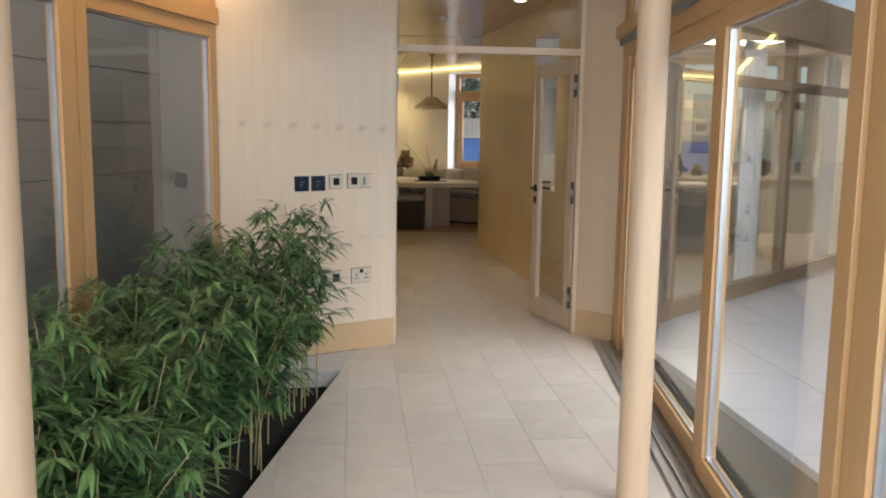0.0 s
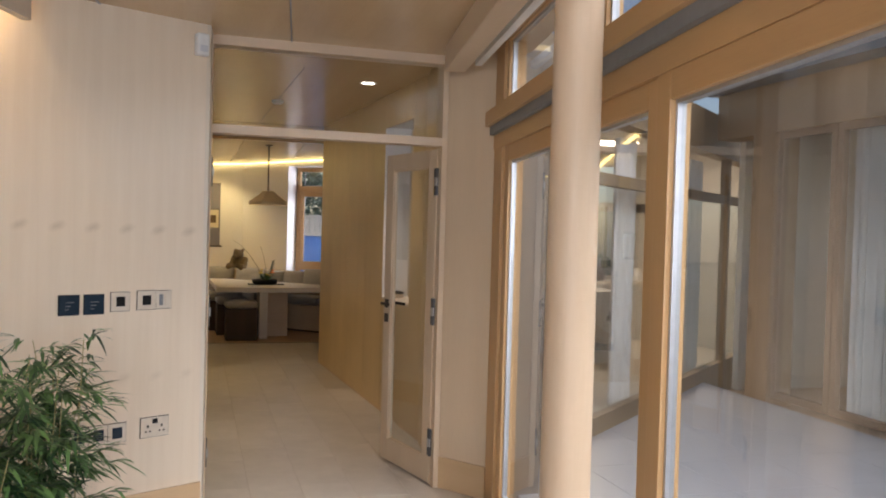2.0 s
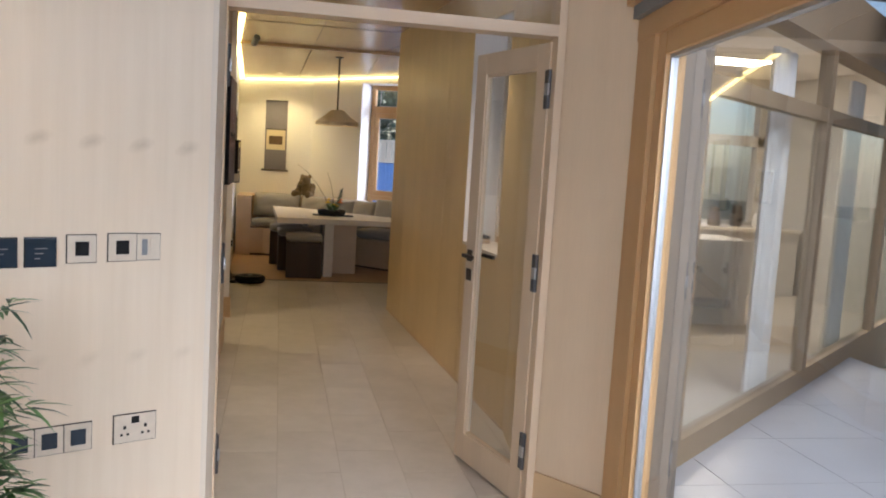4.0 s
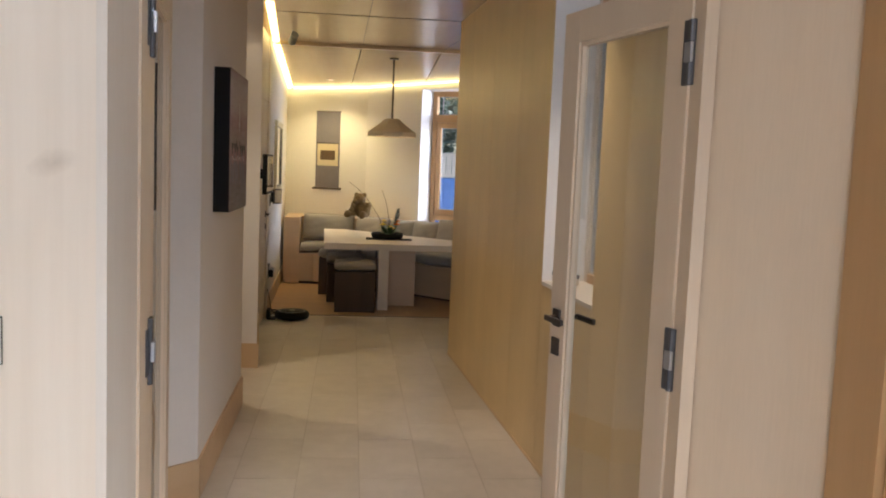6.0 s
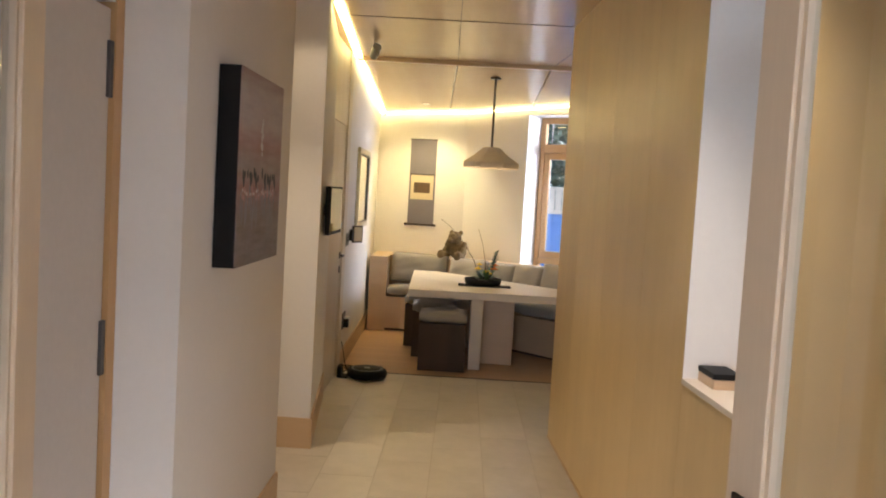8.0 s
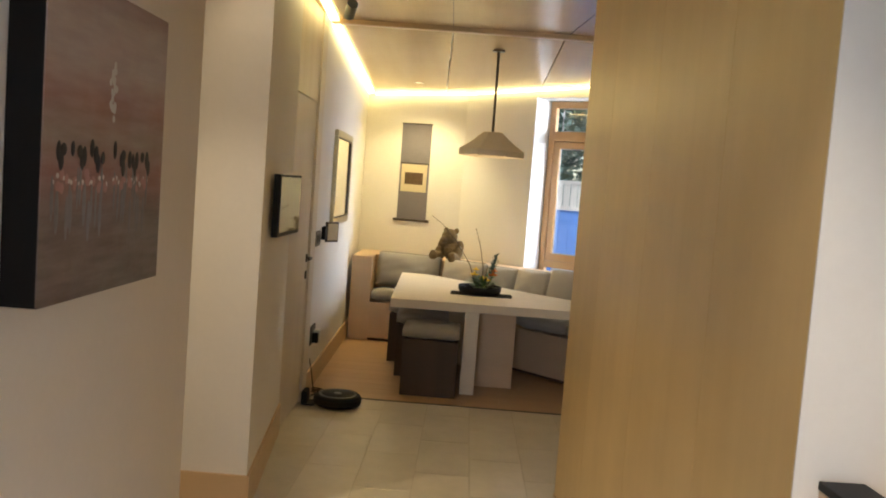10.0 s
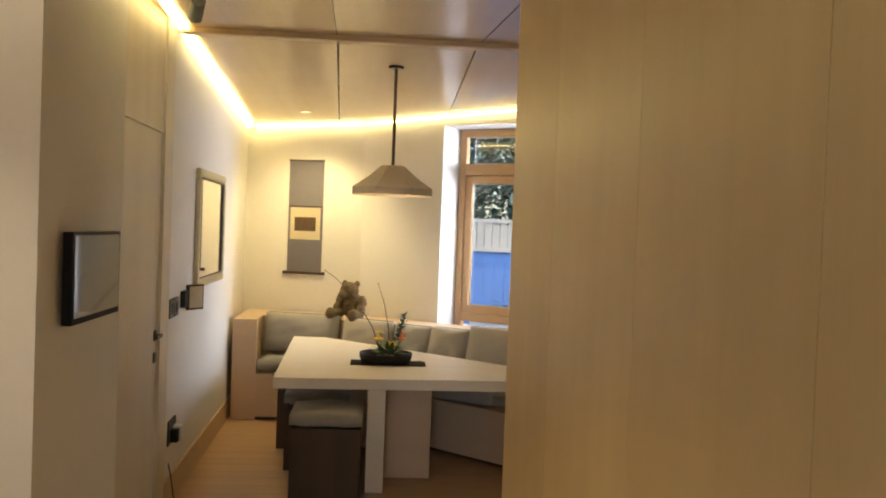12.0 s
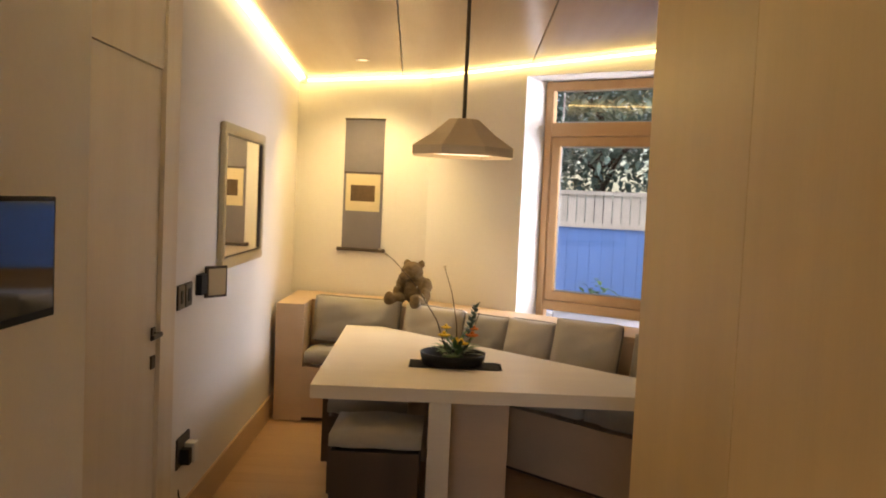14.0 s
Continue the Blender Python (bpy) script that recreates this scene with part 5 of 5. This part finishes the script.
tree(2.6, 22.0, 5.2, 1.7, "dark evergreen tree behind the fence", 1, n=8000)
tree(5.6, 21.0, 6.0, 2.0, "tall leafy tree behind the fence", 2, n=8000)
tree(0.2, 23.5, 5.5, 1.9, "leafy tree behind the fence", 3)
bm = bmesh.new()
rnd = random.Random(21)
for k in range(1500):
    a, d = rnd.uniform(0, 6.28), abs(rnd.gauss(0, 0.35))
    cx, cy = rnd.choice(((2.0, 18.2), (2.7, 17.9), (3.4, 17.7), (4.2, 17.4), (1.2, 18.5)))
    leaf_blade(bm, (cx + d * math.cos(a), cy + d * math.sin(a), -0.4 + rnd.uniform(0.0, 1.0) * (1.35 - d)), (math.cos(a), math.sin(a), rnd.uniform(-0.2, 1)), (0, 0.2, 1), 0.14, 0.06)
solid("garden_shrubs", bm, LEAF, "low green shrubs in front of the fence", "shrub", None, "stuff")

# ---- outside the hall glazing: terrace and a wing of the house ----
CURTAIN = painted("pale_curtain", (0.82, 0.80, 0.77), 0.85, 0.08, 12, 0.02)


def frame_ring_y(a, b, c, d, w, x0, x1):
    bm = bmesh.new()
    for r in ((a, b, c, c + w), (a, b, d - w, d), (a, a + w, c + w, d - w), (b - w, b, c + w, d - w)):
        put_box(bm, x0, x1, r[0], r[1], r[2], r[3])
    return bm


PAVE = stone("terrace_paving", (0.52, 0.53, 0.55), (0.44, 0.45, 0.47), 0.3)
RENDER_IN = painted("inner_end_wall", (0.78, 0.73, 0.64), 0.8)
AGED_FRAME = wood("brown_window_frame", (0.34, 0.23, 0.15), (0.25, 0.165, 0.10), "z", 0.5, 0.5)
AGED_IN = wood("brown_shelf_wood", (0.14, 0.095, 0.06), (0.09, 0.06, 0.04), "x", 0.6, 0.5)
w2 = thing("house_wing", "timber framed house wing with tall curtained windows", "house", pose(5.0, 0, 0), kind="structure")
bm = bmesh.new()
put_box(bm, 0, 0.3, -6, 9.0, 2.7, 3.2)
for k in range(8):
    put_box(bm, 0, 0.3, -6 + 2.0 * k, -5.65 + 2.0 * k, -0.1, 2.7)
part("wall", bm, wood("brown_timber_posts", (0.46, 0.31, 0.18), (0.36, 0.23, 0.12), "z", 0.6, 0.5), w2)
part("roof", box(-0.3, 2.9, -6.3, 9.1, 3.2, 3.3), GREY, w2)
part("room_end", box(0.3, 2.6, 8.9, 9.0, -0.1, 3.2), RENDER_IN, w2)
part("room_end", box(0.3, 2.6, -6.0, -5.9, -0.1, 3.2), RENDER_IN, w2)
part("room_floor", box(0.0, 2.6, -5.9, 8.9, -0.2, -0.101), BENCHWOOD, w2, "oak floor inside the wing")
bm = bmesh.new()
put_box(bm, 2.6, 2.7, -6, 9.0, -0.1, 1.66)
put_box(bm, 2.6, 2.7, -6, 9.0, 2.65, 3.2)
for k in range(8):
    put_box(bm, 2.6, 2.7, -6 + 2.0 * k, -5.6 + 2.0 * k, 1.66, 2.65)
part("room_back", bm, painted("inner_wall", (0.80, 0.74, 0.62), 0.8), w2)
for k in range(7):
    y0 = -5.65 + 2.0 * k
    part("window_frame", frame_ring_y(y0, y0 + 0.82, 0.0, 2.7, 0.07, 0.05, 0.12), AGED_FRAME, w2)
    part("window_frame", frame_ring_y(y0 + 0.83, y0 + 1.65, 0.0, 2.7, 0.07, 0.05, 0.12), AGED_FRAME, w2)
    for a in (y0, y0 + 0.83):
        pane = part("pane", box(0.08, 0.086, a + 0.07, a + 0.75, 0.07, 2.63), GLASS, w2)
        pane.visible_shadow = False
    part("counter", box(1.9, 2.55, y0, y0 + 1.9, -0.1, 0.85, 0.01), CURTAIN, w2, "pale counter inside the wing")
    for z in (1.25, 1.6, 1.95):
        shelf = part("shelf", box(2.3, 2.58, y0 + 0.2, y0 + 1.5, z, z + 0.03), AGED_IN, w2, "dark wall shelf")
        for j in range(4):
            a = y0 + 0.3 + 0.3 * j + 0.04 * ((j * 7 + k) % 3)
            part("jar", lathe([(0, z + 0.03), (0.05, z + 0.03), (0.055, z + 0.10), (0.03, z + 0.14 + 0.02 * ((j + k) % 3)), (0, z + 0.17)], 10, Matrix.Translation((2.42, a, 0))), (CURTAIN, AGED_IN, CUSHION)[(j + k) % 3], shelf)
    bm = bmesh.new()
    pv = None
    for j in range(30):
        y = y0 + 0.08 + 0.024 * j
        c = (bm.verts.new((0.25 + 0.03 * math.sin(1.9 * j), y, 0.02)), bm.verts.new((0.25 + 0.03 * math.sin(1.9 * j), y, 2.66)))
        if pv:
            bm.faces.new((pv[0], c[0], c[1], pv[1]))
        pv = c
    part("curtain", bm, CURTAIN, w2, "pale hanging curtain")
bm = bmesh.new()
for i in range(5):
    for j in range(19):
        x0, y0 = 1.35 + 0.72 * i, -4.0 + 0.72 * j
        put_box(bm, x0 + 0.003, x0 + 0.717, y0 + 0.003, y0 + 0.717, -0.08, -0.03)
solid("terrace", bm, PAVE, "pale grey stone terrace outside the glazing", "terrace", None, "structure")
RENDERED = painted("pale_render", (0.55, 0.52, 0.47), 0.8)
V0, V1 = (1.47, 5.95), (6.6, 10.5)
LV = dist(V0, V1)
AGED = wood("weathered_timber", (0.30, 0.22, 0.14), (0.22, 0.16, 0.10), "z", 0.6, 0.5)
h_ = thing("house_wing", "timber framed glazed wing of the house across the terrace", "house", along(V0, V1), kind="structure")
part("end_panel", box(0, 0.45, -0.02, 0.1, -0.1, 2.75), wood("silvered_timber", (0.17, 0.145, 0.12), (0.11, 0.095, 0.08), "z", 0.7, 0.7), h_, "weathered timber end panel")
part("plinth", box(0.45, LV, 0.0, 0.1, -0.4, 0.12), AGED, h_)
part("fascia", box(0, LV, -0.05, 0.15, 2.55, 3.0), AGED, h_)
for k, u in enumerate((0.46, 2.95, 5.44)):
    m_ = part("mullion", box(u, u + 0.11, -0.01, 0.09, 0.12, 2.55, 0.004), AGED, h_)
    part("rail", box(u + 0.11, min(u + 2.49, LV), -0.005, 0.085, 2.02, 2.12), AGED, h_)
    pane = part("pane", box(u + 0.11, min(u + 2.49, LV), 0.03, 0.036, 0.12, 2.02), GLASS, h_)
    pane.visible_shadow = False
for k in range(2):
    bm = bmesh.new()
    pv = None
    for j in range(26):
        u = 2.3 + 2.3 * k + 0.020 * j
        c = (bm.verts.new((u, 0.22 + 0.03 * math.sin(1.9 * j), 0.02)), bm.verts.new((u, 0.22 + 0.03 * math.sin(1.9 * j), 2.5)))
        if pv:
            bm.faces.new((pv[0], c[0], c[1], pv[1]))
        pv = c
    part("curtain", bm, CURTAIN, h_, "pale hanging curtain")
r_ = thing("wing_room", "pale kitchen seen through the glazed wing", "room", pose(0, 0, 0), kind="structure")
ROOM = [(1.47, 6.10), (6.6, 10.65), (6.6, 13.0), (2.86, 13.0), (2.86, 10.72), (1.47, 10.72)]
part("room_floor", prism(ROOM, -0.05, 0.0), TILE, r_)
part("room_ceiling", prism(ROOM, 2.9, 3.0), PLASTER, r_)
part("room_wall", box(1.40, 1.468, 5.95, 10.76, 0, 3.0), RENDERED, r_)
part("room_wall", box(2.81, 2.858, 10.76, 13.0, 0, 3.0), RENDERED, r_)
part("room_wall", box(1.47, 2.855, 10.722, 10.76, 0, 3.0), RENDERED, r_)
bm = bmesh.new()
put_box(bm, 2.86, 6.7, 13.0, 13.15, 0, 0.95)
put_box(bm, 2.86, 6.7, 13.0, 13.15, 2.7, 3.0)
put_box(bm, 2.86, 6.7, 13.0, 13.12, 1.98, 2.12)
for k in range(4):
    put_box(bm, 2.86 + 1.1 * k, 3.20 + 1.1 * k, 13.0, 13.15, 0.95, 2.7)
part("room_back", bm, RENDERED, r_)
part("room_end", box(6.6, 6.7, 10.65, 13.0, 0, 3.0), RENDERED, r_)
for k in range(9):
    x = 3.2 + 0.36 * k
    part(("canister", "kettle", "pan")[k % 3], lathe([(0, 0.9), (0.08, 0.9), (0.09, 0.98), (0.06, 1.08 + 0.03 * (k % 4)), (0, 1.10 + 0.03 * (k % 4))], 14, Matrix.Translation((x, 12.55 + 0.06 * (k % 3), 0))), (DARKWOOD, CURTAIN, BRONZE)[(k * 2) % 3], r_)
part("worktop", box(3.0, 6.5, 12.3, 12.92, 0.86, 0.9), TABLEWOOD, r_, "pale kitchen worktop")
part("cabinets", box(3.0, 6.5, 12.36, 12.92, 0.0, 0.86), RENDERED, r_, "pale kitchen cabinets")
part("island", box(3.3, 4.6, 10.3, 11.0, 0.0, 0.9, 0.01), RENDERED, r_, "pale kitchen island")
area_lamp("kitchen_ceiling_light", (4.4, 11.4, 2.88), (4.4, 11.4, 0), 1.6, 0.6, 110, (1.0, 0.86, 0.66))
GREYB = painted("dark_grey_boards", (0.29, 0.265, 0.23), 0.7, 0.12, 12, 0.02)
f_ = thing("side_fence", "dark grey boarded fence outside the planter window", "fence", Ml, kind="structure")
for k in range(15):
    part("board", box(0.5, LL + 2.0, 1.25 + 0.008 * (k % 2), 1.28, -0.4 + 0.2 * k, -0.202 + 0.2 * k, 0.003), GREYB, f_)
# Board added across the gap to block a bright strip of outdoors.
part("return_board", box(LL + 1.6, LL + 1.63, 0.22, 1.25, -0.4, 2.6), GREYB, f_)
part("backing", box(0.5, LL + 2.0, 1.285, 1.30, -0.4, 2.6), BLACK, f_)

# ---- planter ----
E0, E1 = (-0.937, 4.785), (-2.62, -3.55)
structure("planter_bed", prism([(E0[0] - 0.02, E0[1] - 0.02), (E1[0], E1[1]), (-4.2, -3.5), (-1.72, 4.72)], -0.40, -0.11), SOIL, "dark moist soil of the sunken planting bed", None, "planter")
structure("planter_end", prism([(E0[0], E0[1]), (-1.72, 4.70), (-1.735, 4.86), (-0.60, 5.43)], -0.40, -0.004), STONE_EDGE, "pale stone slab closing the planting bed", None, "planter")
structure("planter_edge", box(0, dist(E0, E1), -0.02, 0.0, -0.40, -0.002), STONE_EDGE, "stone edge of the planting bed", along(E1, E0) @ Matrix.Translation((0, 0, 0)), "planter")


def bamboo(x, y, h, seed, n_culm=13, spread=0.22):
    rnd = random.Random(seed)
    t = thing("bamboo_plant", "leafy green bamboo in the planting bed", "bamboo", pose(x, y, -0.11), "bamboo bed")
    bm = bmesh.new()
    for k in range(n_culm):
        a, r = rnd.uniform(0, 6.28), spread * math.sqrt(rnd.random())
        bx, by = r * math.cos(a), r * math.sin(a)
        hh = h * rnd.uniform(0.72, 1.0)
        lean = (rnd.gauss(0, 0.10) + 0.5 * bx, rnd.gauss(0, 0.10) + 0.5 * by)
        pts = [(bx + lean[0] * f * f, by + lean[1] * f * f, hh * f) for f in (0, 0.25, 0.5, 0.75, 1.0)]
        part("culm", tube(pts, 0.0055, 6, 0.4), CULM, t)
        for j in range(14):
            f = 0.36 + 0.64 * (j + rnd.random()) / 14
            px, py, pz = bx + lean[0] * f * f, by + lean[1] * f * f, hh * f
            aa = rnd.uniform(0, 6.28)
            tw = rnd.uniform(0.05, 0.17)
            for q in range(4):
                g = 0.4 + 0.2 * q
                ax, ay, az = px + tw * g * math.cos(aa), py + tw * g * math.sin(aa), pz + tw * g * 0.45
                for w in range(3):
                    la = aa + rnd.uniform(-1.0, 1.0)
                    leaf_blade(bm, (ax, ay, az), (math.cos(la), math.sin(la), rnd.uniform(-0.45, 0.6)), (0, 0.01, 1), rnd.uniform(0.075, 0.145), rnd.uniform(0.014, 0.023), rnd.uniform(0.1, 0.5))
    part("leaves", bm, LEAF, t, "narrow dark green bamboo leaves")["kind"] = "stuff"
    return t


for k, (x, y, h) in enumerate(((-1.27, 4.42, 1.26), (-1.45, 4.10, 1.16), (-1.52, 3.72, 1.12), (-1.50, 3.30, 1.0), (-1.72, 2.95, 0.98), (-1.75, 2.50, 0.92), (-1.98, 2.15, 1.02), (-1.66, 3.90, 1.05), (-1.85, 3.35, 1.0), (-1.72, 2.05, 0.8), (-2.1, 2.7, 1.0))):
    bamboo(x, y, h, 100 + k)

# ---- floors, piece by piece ----
fl = thing("floor", "honed pale limestone tile floor", "floor", pose(0, 0, 0), kind="structure")
hall_floor = [(E1[0], E1[1]), (0.0, -3.6), (1.16, 5.35), (1.3, 6.9), (1.25, 10.9), (2.7, 10.9), (2.7, 12.475), (-1.75, 12.475), (-1.75, 6.0), (-0.72, 5.5), E0]
part("screed", prism(hall_floor, -0.06, -0.002), GROUT, fl)


def inside(x, y, poly):
    hit = False
    for (x0, y0), (x1, y1) in zip(poly, poly[1:] + poly[:1]):
        if (y0 > y) != (y1 > y) and x < x0 + (y - y0) / (y1 - y0) * (x1 - x0):
            hit = not hit
    return hit


def clip_poly(poly, clip):
    """The part of poly inside a convex clip outline given anticlockwise."""
    out = poly
    for (ax, ay), (bx, by) in zip(clip, clip[1:] + clip[:1]):
        src, out = out, []
        for i, (px, py) in enumerate(src):
            qx, qy = src[(i + 1) % len(src)]
            dp = (bx - ax) * (py - ay) - (by - ay) * (px - ax)
            dq = (bx - ax) * (qy - ay) - (by - ay) * (qx - ax)
            if dp >= 0:
                out.append((px, py))
            if (dp >= 0) != (dq >= 0):
                f = dp / (dp - dq)
                out.append((px + f * (qx - px), py + f * (qy - py)))
        if not out:
            break
    return out


TW, TL, GAP = 0.3135, 0.627, 0.0015
tile_mesh = mesh_of("tile", box(GAP, TW - GAP, GAP, TL - GAP, -0.012, 0.0, 0.0006, 1), TILE)
for i in range(-10, 10):
    for j in range(-7, 21):
        x0, y0 = 0.040 + TW * i, 0.29 + TL * j + (TL / 2 if i % 2 else 0)
        corners = [(x0, y0), (x0 + TW, y0), (x0 + TW, y0 + TL), (x0, y0 + TL)]
        if all(inside(x, y, hall_floor) for x, y in corners):
            ob = new("tile", tile_mesh)
            ob.location = (x0, y0, 0)
            ob.parent = fl
        elif any(inside(x, y, hall_floor) for x, y in corners) or inside(x0 + TW / 2, y0 + TL / 2, hall_floor):
            # a cut tile at the border
            cell = [(x0 + GAP, y0 + GAP), (x0 + TW - GAP, y0 + GAP), (x0 + TW - GAP, y0 + TL - GAP), (x0 + GAP, y0 + TL - GAP)]
            if y0 < 5.2:
                out = clip_poly(cell, [E1, (0.0, -3.6), (1.16, 5.35), (1.16, 5.8), (-0.72, 5.8), E0])
            else:
                out = clip_poly(cell, [(-1.75, 4.6), (2.7, 4.6), (2.7, 12.475), (-1.75, 12.475)])
            if len(out) > 2:
                part("tile", prism(out, -0.012, 0.0), TILE, fl)
fw = thing("floor_boards", "warm oak board floor of the dining corner", "floor", pose(0, 0, 0), kind="structure")
part("subfloor", box(-1.0, 2.7, 12.48, 16.0, -0.06, -0.016), DARKWOOD, fw)
rnd = random.Random(3)
for k in range(22):
    y0 = 12.505 + 0.16 * k
    x = -1.0
    while x < 2.7:
        w = min(rnd.uniform(1.1, 1.9), 2.7 - x)
        part("plank", box(x + 0.001, x + w - 0.001, y0 + 0.001, y0 + 0.159, -0.015, 0.0), FLOORWOOD, fw)
        x += w
structure("floor_strip", box(-0.87, 2.6, 12.476, 12.504, -0.02, 0.002), BRONZE, "dark threshold strip between tiles and boards", None, "trim")
